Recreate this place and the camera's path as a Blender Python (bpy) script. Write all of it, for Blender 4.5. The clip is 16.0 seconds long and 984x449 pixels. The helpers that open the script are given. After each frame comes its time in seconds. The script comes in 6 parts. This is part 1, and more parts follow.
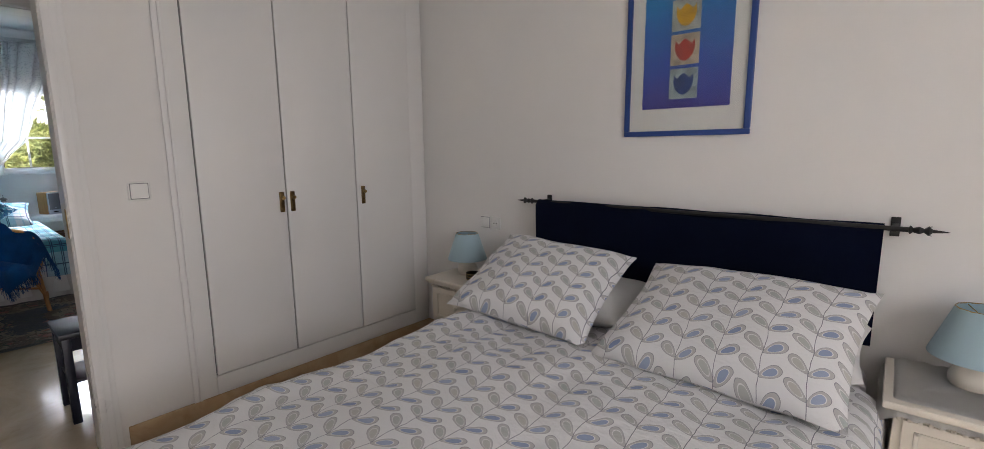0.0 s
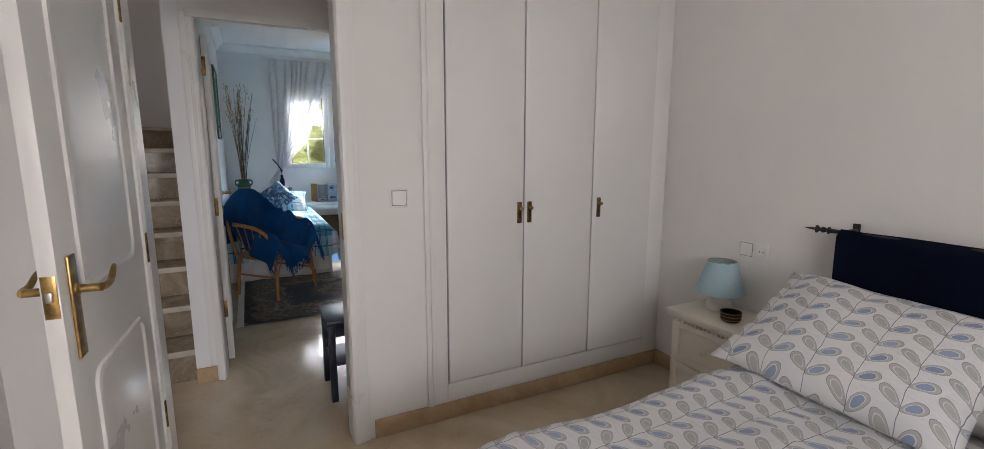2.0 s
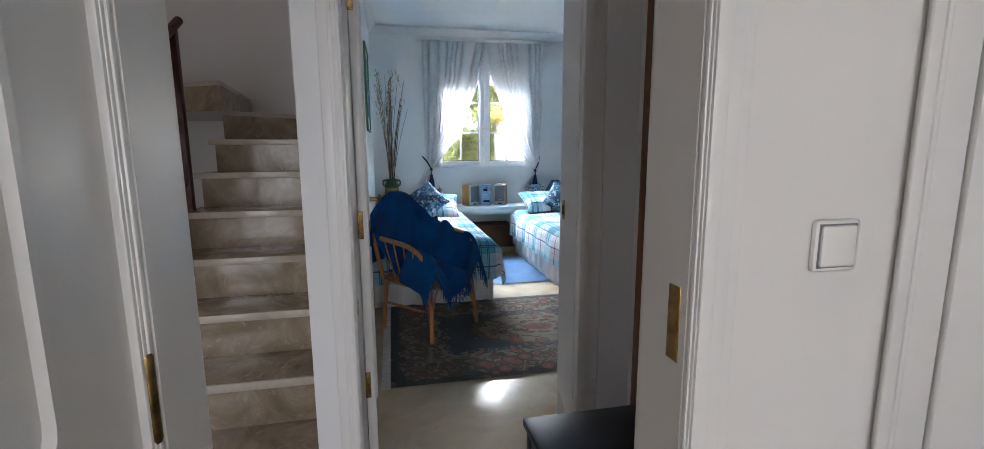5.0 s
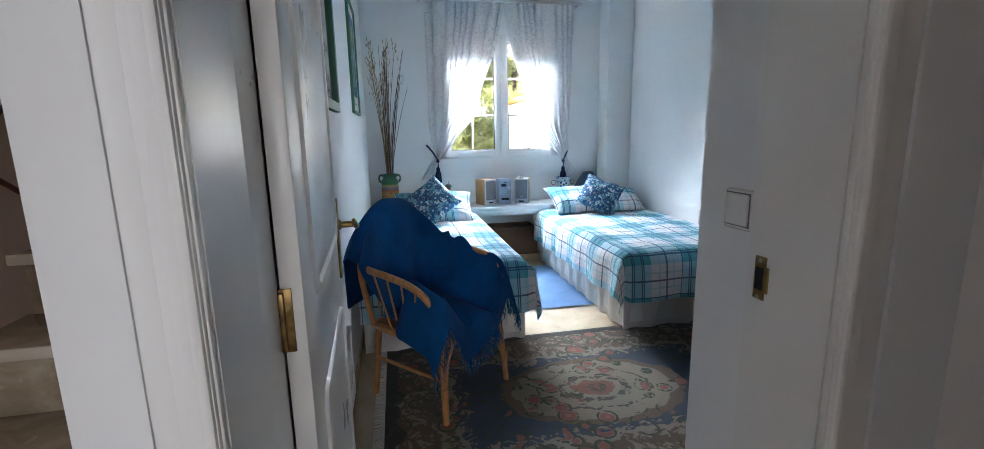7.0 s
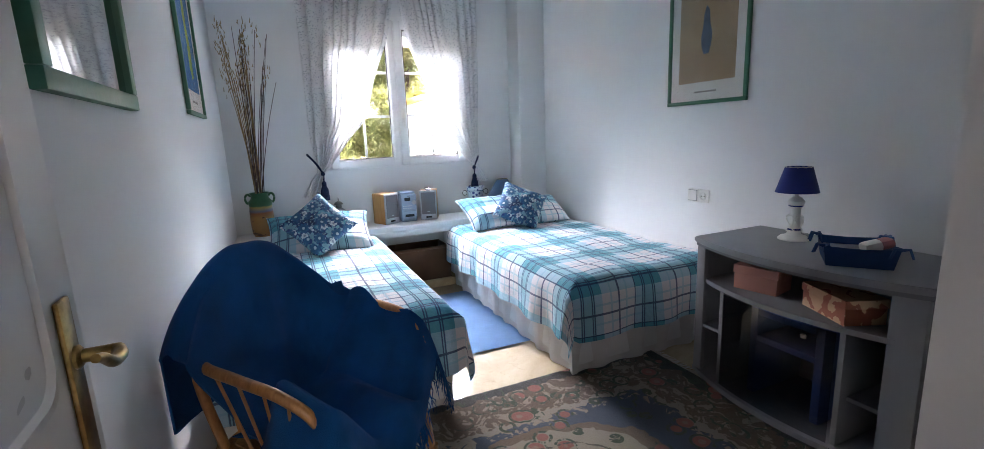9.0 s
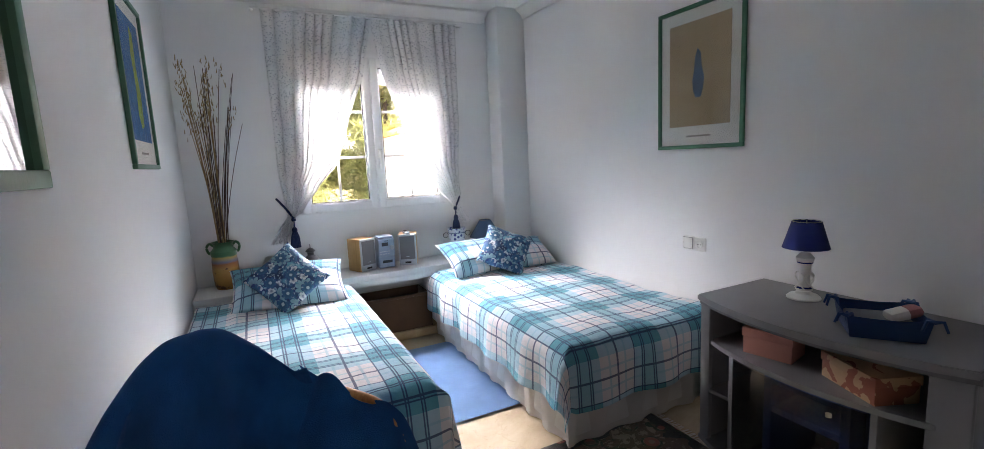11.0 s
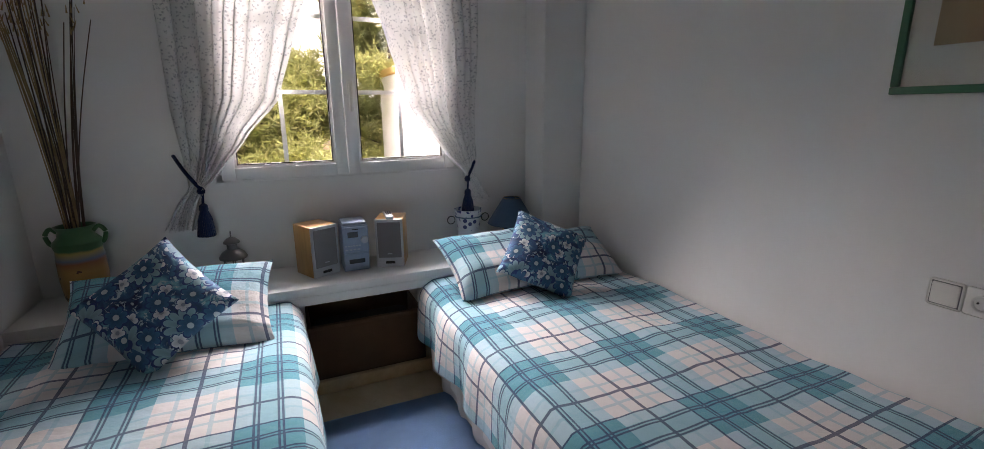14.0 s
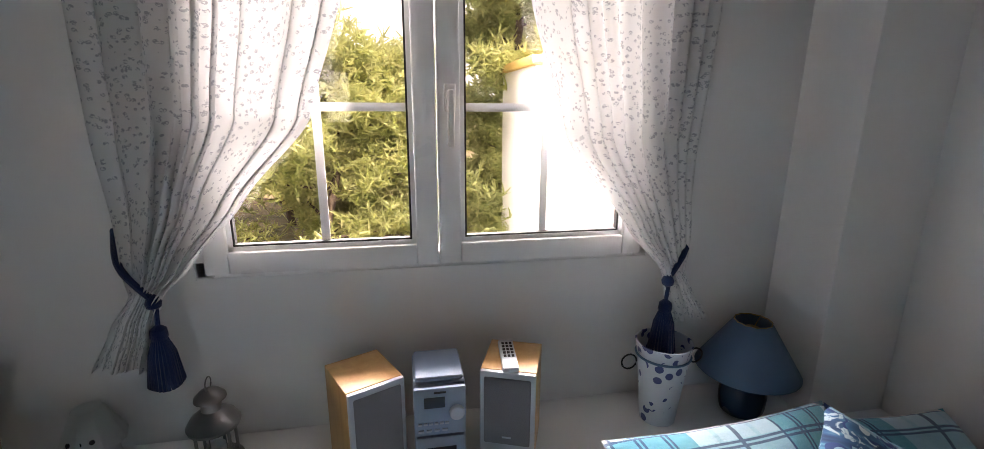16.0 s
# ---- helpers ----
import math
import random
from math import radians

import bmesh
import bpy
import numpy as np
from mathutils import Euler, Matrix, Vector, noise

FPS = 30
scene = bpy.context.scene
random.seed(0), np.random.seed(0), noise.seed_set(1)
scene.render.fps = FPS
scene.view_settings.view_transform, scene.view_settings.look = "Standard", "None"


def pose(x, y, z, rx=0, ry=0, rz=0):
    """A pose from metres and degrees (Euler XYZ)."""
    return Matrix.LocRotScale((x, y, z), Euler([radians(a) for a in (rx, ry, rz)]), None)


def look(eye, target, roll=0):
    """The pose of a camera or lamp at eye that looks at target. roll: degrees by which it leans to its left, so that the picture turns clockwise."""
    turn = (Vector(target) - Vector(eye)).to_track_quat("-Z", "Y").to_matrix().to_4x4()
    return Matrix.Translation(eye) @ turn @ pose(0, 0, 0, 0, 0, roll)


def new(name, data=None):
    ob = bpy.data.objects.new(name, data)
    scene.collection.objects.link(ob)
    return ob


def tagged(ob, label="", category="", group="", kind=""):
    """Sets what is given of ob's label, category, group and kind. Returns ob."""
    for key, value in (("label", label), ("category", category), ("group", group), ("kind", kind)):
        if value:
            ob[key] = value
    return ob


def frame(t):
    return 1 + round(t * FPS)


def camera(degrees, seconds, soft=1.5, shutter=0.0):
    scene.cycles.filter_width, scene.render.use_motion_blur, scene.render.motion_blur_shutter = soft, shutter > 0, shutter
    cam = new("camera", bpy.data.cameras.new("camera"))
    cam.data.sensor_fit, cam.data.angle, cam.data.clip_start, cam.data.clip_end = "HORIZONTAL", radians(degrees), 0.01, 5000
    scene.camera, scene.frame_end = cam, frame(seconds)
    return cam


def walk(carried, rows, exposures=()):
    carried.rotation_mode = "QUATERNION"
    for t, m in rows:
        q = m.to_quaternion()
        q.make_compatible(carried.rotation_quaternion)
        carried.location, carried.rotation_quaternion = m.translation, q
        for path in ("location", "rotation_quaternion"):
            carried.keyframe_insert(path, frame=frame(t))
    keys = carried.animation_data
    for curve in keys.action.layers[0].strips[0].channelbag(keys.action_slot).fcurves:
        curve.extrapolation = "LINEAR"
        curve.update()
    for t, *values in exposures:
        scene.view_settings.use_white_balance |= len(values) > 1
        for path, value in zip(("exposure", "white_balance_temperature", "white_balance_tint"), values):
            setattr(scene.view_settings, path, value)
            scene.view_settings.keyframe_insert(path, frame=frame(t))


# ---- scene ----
cam = camera(92.21, 16.0, 0.7)
# seconds, x, y, z, yaw, pitch, roll
PATH = [
    (0, 0.550, -0.130, 1.314, 40.45, -8.98, -0.52),
    (0.5, 0.501, -0.068, 1.370, 45.42, -8.77, -0.55),
    (1, 0.448, -0.035, 1.374, 53.35, -8.01, 0.17),
    (1.5, 0.330, -0.067, 1.375, 60.36, -8.82, 0.06),
    (2, 0.121, -0.150, 1.372, 62.94, -9.16, 0.08),
    (2.5, -0.081, -0.190, 1.353, 64.27, -9.72, -0.10),
    (3, -0.341, -0.168, 1.347, 69.39, -9.79, -0.10),
    (3.5, -0.587, -0.170, 1.341, 75.29, -10.13, -0.04),
    (4, -0.875, -0.210, 1.351, 76.95, -10.08, -0.15),
    (4.2, -0.977, -0.221, 1.337, 77.05, -9.18, -0.78),
    (6.3, -2.091, -0.210, 1.286, 80.04, -10.26, 0.21),
    (6.5, -2.203, -0.193, 1.291, 79.85, -10.53, -0.20),
    (7, -2.462, -0.156, 1.306, 78.73, -10.74, -1.05),
    (7.5, -2.700, -0.124, 1.297, 74.49, -10.78, -1.11),
    (8, -2.898, -0.109, 1.309, 69.11, -10.96, -1.80),
    (8.5, -3.039, -0.080, 1.299, 67.50, -11.03, -2.15),
    (9, -3.197, -0.055, 1.317, 66.25, -10.79, -2.31),
    (9.5, -3.294, -0.020, 1.344, 65.27, -10.35, -2.65),
    (9.7, -3.320, -0.007, 1.365, 64.90, -9.81, -2.65),
    (11.8, -3.525, 0.054, 1.451, 63.44, -7.77, -2.73),
    (12, -3.575, 0.090, 1.439, 63.89, -10.21, -2.71),
    (12.5, -3.849, 0.148, 1.406, 63.54, -12.21, -2.16),
    (13, -4.133, 0.281, 1.405, 63.35, -13.17, -2.21),
    (13.5, -4.442, 0.490, 1.421, 64.11, -13.74, -1.21),
    (14, -4.783, 0.615, 1.413, 65.83, -13.67, -0.46),
    (14.5, -5.151, 0.734, 1.427, 69.54, -13.25, -0.89),
    (15, -5.501, 0.835, 1.445, 74.46, -13.21, -0.48),
    (15.5, -5.839, 0.875, 1.474, 78.59, -13.49, -0.08),
    (16, -6.180, 0.874, 1.516, 79.46, -14.27, 0.34),
]


def view(x, y, z, yaw, pitch, roll):
    return pose(x, y, z, 0, 0, yaw) @ pose(0, 0, 0, 90 + pitch) @ pose(0, 0, 0, 0, 0, roll)


EXPOSURE = [(0, 1.78, 6250, 14), (1.2, 2.05, 6250, 14), (2, 2.02, 6250, 14), (4, 1.95, 5900, 12), (6.3, 2.48, 5950, 11), (7.5, 2.35, 5950, 13), (9.5, 2.3, 6700, 22), (12, 2.05, 7100, 24), (13, 1.55, 7300, 25), (14, 0.95, 7600, 25), (15, 1.05, 7750, 25), (16, 1.15, 7800, 25)]
walk(cam, [(t, view(*row)) for t, *row in PATH], EXPOSURE)

# ---- light ----
world = bpy.data.worlds.new("sky")
scene.world = world
world.use_nodes = True
wn = world.node_tree
sky = wn.nodes.new("ShaderNodeTexSky")
sky.sky_type, sky.sun_disc = "NISHITA", False
SUN_UP, SUN_ROUND = radians(50), radians(58)
sky.sun_elevation, sky.sun_rotation = SUN_UP, SUN_ROUND
sky.air_density, sky.dust_density = 0.5, 10.0
wn.links.new(sky.outputs[0], wn.nodes["Background"].inputs[0])
wn.nodes["Background"].inputs[1].default_value = 0.15
sun = new("sun", bpy.data.lights.new("sun", "SUN"))
sun.data.energy, sun.data.angle, sun.data.color = 5.0, radians(0.6), (1.0, 0.95, 0.87)
to_sun = Vector((math.sin(SUN_ROUND) * math.cos(SUN_UP), math.cos(SUN_ROUND) * math.cos(SUN_UP), math.sin(SUN_UP)))
sun.matrix_world = look(to_sun * 30, (0, 0, 0))


def area_lamp(name, eye, target, width, height, watts, colour):
    lamp = new(name, bpy.data.lights.new(name, "AREA"))
    lamp.data.shape, lamp.data.size, lamp.data.size_y = "RECTANGLE", width, height
    lamp.data.energy, lamp.data.color = watts, colour
    lamp.matrix_world = look(eye, target)
    return lamp


# skylight falling in at the two bedroom windows
area_lamp("skylight_twin_room", (-10.2, 0.97, 3.9), (-7.4, 0.97, 1.7), 6.0, 2.4, 1520, (0.92, 0.96, 1.0))
area_lamp("skylight_main_room", (2.5, -0.1, 1.65), (0.0, 0.5, 1.0), 1.5, 1.1, 13.5, (1.0, 0.985, 0.97))
area_lamp("daylight_landing", (-1.55, -1.5, 1.1), (-2.6, -0.7, 1.05), 0.85, 1.9, 4.0, (1.0, 0.97, 0.93))
# added fill lamp under the closed stairwell roof, no opening there
area_lamp("fill_stairs", (-4.4, -1.8, 4.6), (-4.2, -1.3, 0.5), 1.2, 1.0, 0.8, (1.0, 0.92, 0.84))

# ---- materials ----
class Val:
    """A number in a node tree, with arithmetic."""
    def __init__(self, nt, sock):
        self.nt, self.sock = nt, sock

    def op(self, kind, *others):
        n = self.nt.nodes.new("ShaderNodeMath")
        n.operation = kind
        for i, v in enumerate((self, *others)):
            if isinstance(v, Val):
                self.nt.links.new(v.sock, n.inputs[i])
            else:
                n.inputs[i].default_value = v
        return Val(self.nt, n.outputs[0])

    def __add__(self, o): return self.op("ADD", o)
    def __sub__(self, o): return self.op("SUBTRACT", o)
    def __mul__(self, o): return self.op("MULTIPLY", o)
    def __truediv__(self, o): return self.op("DIVIDE", o)
    def abs(self): return self.op("ABSOLUTE")
    def fract(self): return self.op("FRACT")
    def floor(self): return self.op("FLOOR")
    def sqrt(self): return self.op("SQRT")
    def sin(self): return self.op("SINE")
    def lt(self, o): return self.op("LESS_THAN", o)
    def gt(self, o): return self.op("GREATER_THAN", o)
    def min(self, o): return self.op("MINIMUM", o)
    def max(self, o): return self.op("MAXIMUM", o)
    def soft(self, lo, hi):
        n = self.nt.nodes.new("ShaderNodeMapRange")
        n.inputs[1].default_value, n.inputs[2].default_value = lo, hi
        self.nt.links.new(self.sock, n.inputs[0])
        return Val(self.nt, n.outputs[0])


class Mat:
    """A principled material, with helpers for its pattern."""
    def __init__(self, name, colour=(0.8, 0.8, 0.8), rough=0.5, metal=0.0, **more):
        self.m = bpy.data.materials.new(name)
        self.m.use_nodes = True
        self.nt = self.m.node_tree
        self.b = self.nt.nodes["Principled BSDF"]
        self.b.inputs["Base Color"].default_value = (*colour, 1)
        self.b.inputs["Roughness"].default_value = rough
        self.b.inputs["Metallic"].default_value = metal
        for k, v in more.items():
            self.b.inputs[k.replace("_", " ")].default_value = v
        self.coord = self.nt.nodes.new("ShaderNodeTexCoord")

    def where(self, space="Object", scale=(1, 1, 1)):
        n = self.nt.nodes.new("ShaderNodeMapping")
        n.inputs["Scale"].default_value = scale
        self.nt.links.new(self.coord.outputs[space], n.inputs[0])
        return n.outputs[0]

    def uv(self, space="UV"):
        n = self.nt.nodes.new("ShaderNodeSeparateXYZ")
        self.nt.links.new(self.coord.outputs[space], n.inputs[0])
        return [Val(self.nt, o) for o in n.outputs]

    def noise(self, scale, detail=4, vec=None, rough=0.55, distort=0.0):
        n = self.nt.nodes.new("ShaderNodeTexNoise")
        n.inputs["Scale"].default_value, n.inputs["Detail"].default_value = scale, detail
        n.inputs["Roughness"].default_value, n.inputs["Distortion"].default_value = rough, distort
        self.nt.links.new(vec or self.where(), n.inputs["Vector"])
        return Val(self.nt, n.outputs[0])

    def voronoi(self, scale, vec=None, feature="F1", out="Distance"):
        n = self.nt.nodes.new("ShaderNodeTexVoronoi")
        n.feature = feature
        n.inputs["Scale"].default_value = scale
        self.nt.links.new(vec or self.where(), n.inputs["Vector"])
        return Val(self.nt, n.outputs[out])

    def ramp(self, val, stops):
        n = self.nt.nodes.new("ShaderNodeValToRGB")
        e = n.color_ramp.elements
        while len(e) < len(stops):
            e.new(0.5)
        for x, (p, c) in zip(e, stops):
            x.position, x.color = p, (*c, 1)
        self.nt.links.new(val.sock, n.inputs[0])
        return n.outputs[0]

    def mix(self, fac, a, b, kind="MIX"):
        n = self.nt.nodes.new("ShaderNodeMix")
        n.data_type, n.blend_type = "RGBA", kind
        for i, v in ((0, fac), (6, a), (7, b)):
            if isinstance(v, Val):
                self.nt.links.new(v.sock, n.inputs[i])
            elif isinstance(v, (int, float)):
                n.inputs[i].default_value = v
            elif isinstance(v, tuple):
                n.inputs[i].default_value = (*v, 1)
            else:
                self.nt.links.new(v, n.inputs[i])
        return n.outputs[2]

    def base(self, sock):
        self.nt.links.new(sock, self.b.inputs["Base Color"])
        return self

    def rough(self, val):
        self.nt.links.new(val.sock, self.b.inputs["Roughness"])
        return self

    def bump(self, val, strength=0.2, distance=0.01):
        n = self.nt.nodes.new("ShaderNodeBump")
        n.inputs["Strength"].default_value, n.inputs["Distance"].default_value = strength, distance
        self.nt.links.new(val.sock, n.inputs["Height"])
        self.nt.links.new(n.outputs[0], self.b.inputs["Normal"])
        return self


def paint(name, colour, rough, wear=0.06, bump=0.05, scale=60):
    """Paint or plaster with faint blotches and a fine grain."""
    k = Mat(name, colour, rough)
    big = k.noise(1.3, 5)
    dark = tuple(c * (1 - wear * 2) for c in colour)
    k.base(k.ramp(big, [(0.3, dark), (0.7, colour)]))
    k.bump(k.noise(scale, 6) + k.noise(4, 3) * 2.0, bump, 0.004)
    k.rough(k.noise(3, 4).soft(0.2, 0.8) * 0.12 + (rough - 0.06))
    return k.m


WALL = paint("warm_white_plaster", (0.80, 0.78, 0.755), 0.85, 0.02, 0.12, 45)
WALL_COOL = paint("white_plaster", (0.84, 0.84, 0.84), 0.85, 0.02, 0.12, 45)
PEACH = paint("peach_plaster", (0.72, 0.55, 0.45), 0.85, 0.03, 0.15, 45)
CEIL = paint("ceiling_paint", (0.82, 0.81, 0.80), 0.9, 0.02, 0.05, 30)
LACQUER = paint("white_lacquer", (0.80, 0.79, 0.77), 0.30, 0.01, 0.006, 14)
CLOSET = paint("wardrobe_lacquer", (0.79, 0.775, 0.755), 0.40, 0.015, 0.012, 18)
PVC = paint("white_window_plastic", (0.84, 0.84, 0.84), 0.3, 0.01, 0.02, 20)
CREAM = paint("cream_paint", (0.78, 0.72, 0.62), 0.4, 0.03, 0.05, 25)
PLASTIC = paint("white_plastic", (0.82, 0.81, 0.78), 0.3, 0.01, 0.02, 30)
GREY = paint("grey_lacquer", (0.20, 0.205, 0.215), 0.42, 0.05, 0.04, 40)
# darker grey of the media cabinet's lip, plinth and back
GREY_DARKER = paint("darker_grey", (0.12, 0.125, 0.135), 0.5, 0.05, 0.04, 40)
CRATE_BLUE = paint("dark_blue_lacquer", (0.035, 0.075, 0.24), 0.4, 0.05, 0.05, 30)
NAVY_WOOD = paint("navy_painted_wood", (0.014, 0.017, 0.03), 0.35, 0.05, 0.05, 30)
IRON = paint("black_iron", (0.012, 0.011, 0.011), 0.5, 0.1, 0.3, 80)
RAIL = paint("oxide_red_steel", (0.07, 0.016, 0.012), 0.4, 0.08, 0.1, 60)
FRAME_BLUE = paint("blue_frame_paint", (0.022, 0.065, 0.26), 0.4, 0.08, 0.1, 60)
FRAME_GREEN = paint("green_frame_paint", (0.045, 0.19, 0.11), 0.45, 0.12, 0.2, 60)
MOUNT = paint("mount_board", (0.80, 0.77, 0.72), 0.8, 0.01, 0.05, 80)
DARK = paint("dark_gap", (0.02, 0.02, 0.022), 0.8, 0.05, 0.05, 30)
SILVER = Mat("silver_plastic", (0.48, 0.52, 0.57), 0.35, 0.4).m
STEEL = Mat("brushed_steel", (0.55, 0.55, 0.54), 0.3, 1.0).m
TIN = Mat("galvanised_tin", (0.24, 0.24, 0.24), 0.28, 1.0).m
SCREEN = Mat("dark_display", (0.02, 0.03, 0.04), 0.15).m
GRILLE = paint("speaker_cloth", (0.20, 0.20, 0.22), 0.8, 0.05, 0.5, 400)

k = Mat("brass", (0.45, 0.30, 0.11), 0.28, 1.0)
k.base(k.ramp(k.noise(30, 5), [(0.35, (0.26, 0.165, 0.06)), (0.7, (0.58, 0.40, 0.15))]))
BRASS = k.bump(k.noise(120, 3), 0.05, 0.001).m
k = Mat("old_brass", (0.3, 0.2, 0.08), 0.35, 1.0)
k.base(k.ramp(k.noise(40, 5), [(0.35, (0.10, 0.062, 0.025)), (0.7, (0.30, 0.20, 0.08))]))
OLD_BRASS = k.m

k = Mat("polished_cream_marble", (0.6, 0.5, 0.36), 0.1)
v = k.noise(1.6, 8, None, 0.62, 1.2)
w = k.noise(7, 6, None, 0.6, 2.5)
c = k.ramp(v, [(0.3, (0.46, 0.36, 0.235)), (0.55, (0.60, 0.50, 0.36)), (0.75, (0.68, 0.59, 0.45))])
k.base(k.mix(w.soft(0.6, 0.72) * 0.35, c, (0.38, 0.28, 0.17)))
MARBLE = k.rough(k.noise(4, 4).soft(0.3, 0.7) * 0.08 + 0.07).m

k = Mat("skirting_marble", (0.5, 0.36, 0.22), 0.2)
k.base(k.ramp(k.noise(5, 8, None, 0.6, 1.0), [(0.3, (0.42, 0.28, 0.15)), (0.7, (0.58, 0.44, 0.28))]))
SKIRT = k.m

k = Mat("brown_stair_marble", (0.4, 0.33, 0.24), 0.12)
v = k.noise(3.0, 9, None, 0.65, 1.8)
c = k.ramp(v, [(0.25, (0.16, 0.12, 0.075)), (0.5, (0.30, 0.24, 0.165)), (0.75, (0.46, 0.40, 0.31))])
k.base(k.mix(k.noise(9, 7, None, 0.6, 3).soft(0.58, 0.7) * 0.4, c, (0.55, 0.50, 0.42)))
STAIR = k.m
k = Mat("pale_stair_marble", (0.55, 0.5, 0.42), 0.14)
k.base(k.ramp(k.noise(4, 9, None, 0.65, 1.5), [(0.3, (0.42, 0.36, 0.28)), (0.7, (0.60, 0.55, 0.47))]))
STAIR_NOSE = k.m


def wood(name, dark, light, rough=0.35, along=(1, 1, 12), scale=6):
    k = Mat(name, light, rough)
    vec = k.where("Object", along)
    k.base(k.ramp(k.noise(scale, 8, vec, 0.6, 0.6), [(0.3, dark), (0.7, light)]))
    return k.bump(k.noise(scale * 8, 4, vec), 0.08, 0.002).m


BEECH = wood("beech_veneer", (0.50, 0.26, 0.09), (0.64, 0.36, 0.14), 0.35, (6, 6, 1), 5)
CANE = wood("honey_cane", (0.30, 0.125, 0.035), (0.50, 0.24, 0.08), 0.35, (6, 6, 2), 8)
BROWN_DOOR = wood("brown_wood", (0.13, 0.045, 0.014), (0.26, 0.10, 0.035), 0.4, (8, 8, 1), 4)
PINKBOX = paint("salmon_board", (0.55, 0.25, 0.20), 0.6, 0.06, 0.1, 50)


def cloth(name, colour, rough=0.9, weave=900, wear=0.08, bump=0.3, sheen=0.15):
    k = Mat(name, colour, rough)
    k.b.inputs["Sheen Weight"].default_value = sheen
    k.b.inputs["Specular IOR Level"].default_value = 0.15
    k.base(k.ramp(k.noise(5, 6), [(0.3, tuple(c * (1 - wear * 2) for c in colour)), (0.7, colour)]))
    return k.bump(k.noise(weave, 2) + k.noise(30, 4) * 0.5, bump, 0.003).m


THROW = cloth("teal_blue_mohair", (0.006, 0.085, 0.27), 1.0, 260, 0.25, 0.9, 0.04)
NAVY_CLOTH = cloth("navy_hanging", (0.005, 0.009, 0.033), 0.95, 500, 0.1, 0.3, 0.02)
SHEET = cloth("white_cotton", (0.72, 0.71, 0.69), 0.9, 700, 0.03, 0.15)
SKIRT_CLOTH = cloth("white_valance", (0.66, 0.63, 0.60), 0.9, 500, 0.05, 0.2)
SHADE_PALE = cloth("pale_blue_shade", (0.40, 0.54, 0.60), 0.9, 900, 0.03, 0.1)
SHADE_NAVY = cloth("navy_shade", (0.025, 0.04, 0.20), 0.9, 900, 0.05, 0.1)
SHADE_BLUE = cloth("dusty_blue_shade", (0.085, 0.15, 0.24), 0.9, 900, 0.05, 0.1)
BLUE_RUG = cloth("pale_blue_cotton_mat", (0.22, 0.38, 0.62), 1.0, 300, 0.1, 0.6)
LACE = cloth("white_lace", (0.75, 0.73, 0.69), 0.9, 300, 0.05, 0.8)
ROPE = cloth("navy_rope", (0.012, 0.03, 0.10), 0.9, 400, 0.2, 0.8)
BOX_BLUE = cloth("blue_tray_cloth", (0.022, 0.075, 0.21), 0.9, 600, 0.12, 0.2)
CRATE = cloth("brown_board", (0.13, 0.068, 0.038), 0.75, 60, 0.15, 0.25)


def leaf_print(name):
    """White cotton printed with grey and blue leaves in pairs up thin stems; UV in metres."""
    k = Mat(name, (0.75, 0.74, 0.73), 0.9)
    u, v, _ = k.uv()
    wob = k.noise(7, 2, k.where("UV")) - 0.5
    u = u + wob * 0.03
    step, rise = 0.128, 0.080
    col = (u / step).floor()
    x = ((u / step).fract() - 0.5) * step
    shift = (col * 0.37).fract()
    q = v / rise + shift
    row = q.floor()
    y = (q.fract() - 0.5) * rise
    pale = (0.80, 0.795, 0.79)
    colour = pale
    hue = ((row * 0.731 + col * 0.417).sin() * 43.7).fract()

    def leaf(side, lift):
        # a drop that grows out sideways and up from the stem
        px, py = x * side - 0.030, y - lift
        a = px * 0.78 + py * 0.62
        b = py * 0.78 - px * 0.62
        wide = (a * 10.0 + 1.0) * 0.0170
        return ((a / 0.038) * (a / 0.038) + (b / wide) * (b / wide)).sqrt()

    stem = x.abs().lt(0.0011)
    left, right = leaf(-1.0, 0.004), leaf(1.0, -0.002)
    blue = k.mix(hue, (0.24, 0.30, 0.48), (0.38, 0.44, 0.58))
    grey = k.mix(hue, (0.44, 0.48, 0.46), (0.55, 0.53, 0.49))
    for d, tint in ((left, grey), (right, blue)):
        ring = k.mix(d.lt(0.68), (0.52, 0.51, 0.50), (0.76, 0.75, 0.74))
        ring = k.mix(d.lt(0.60), ring, tint)
        edge = k.mix(d.gt(0.94), ring, (0.33, 0.33, 0.35))
        colour = k.mix(d.lt(1.0), colour, edge)
    colour = k.mix(stem, colour, (0.25, 0.25, 0.28))
    k.base(colour)
    k.b.inputs["Sheen Weight"].default_value = 0.15
    return k.bump(k.noise(9, 5, k.where("UV"), 0.6, 0.8) * 4.0 + k.noise(24, 4, k.where("UV", (0.4, 1, 1)), 0.6, 1.5) * 2.0 + k.noise(700, 2) * 0.6, 0.5, 0.012).m


LEAFY = leaf_print("leaf_printed_cotton")


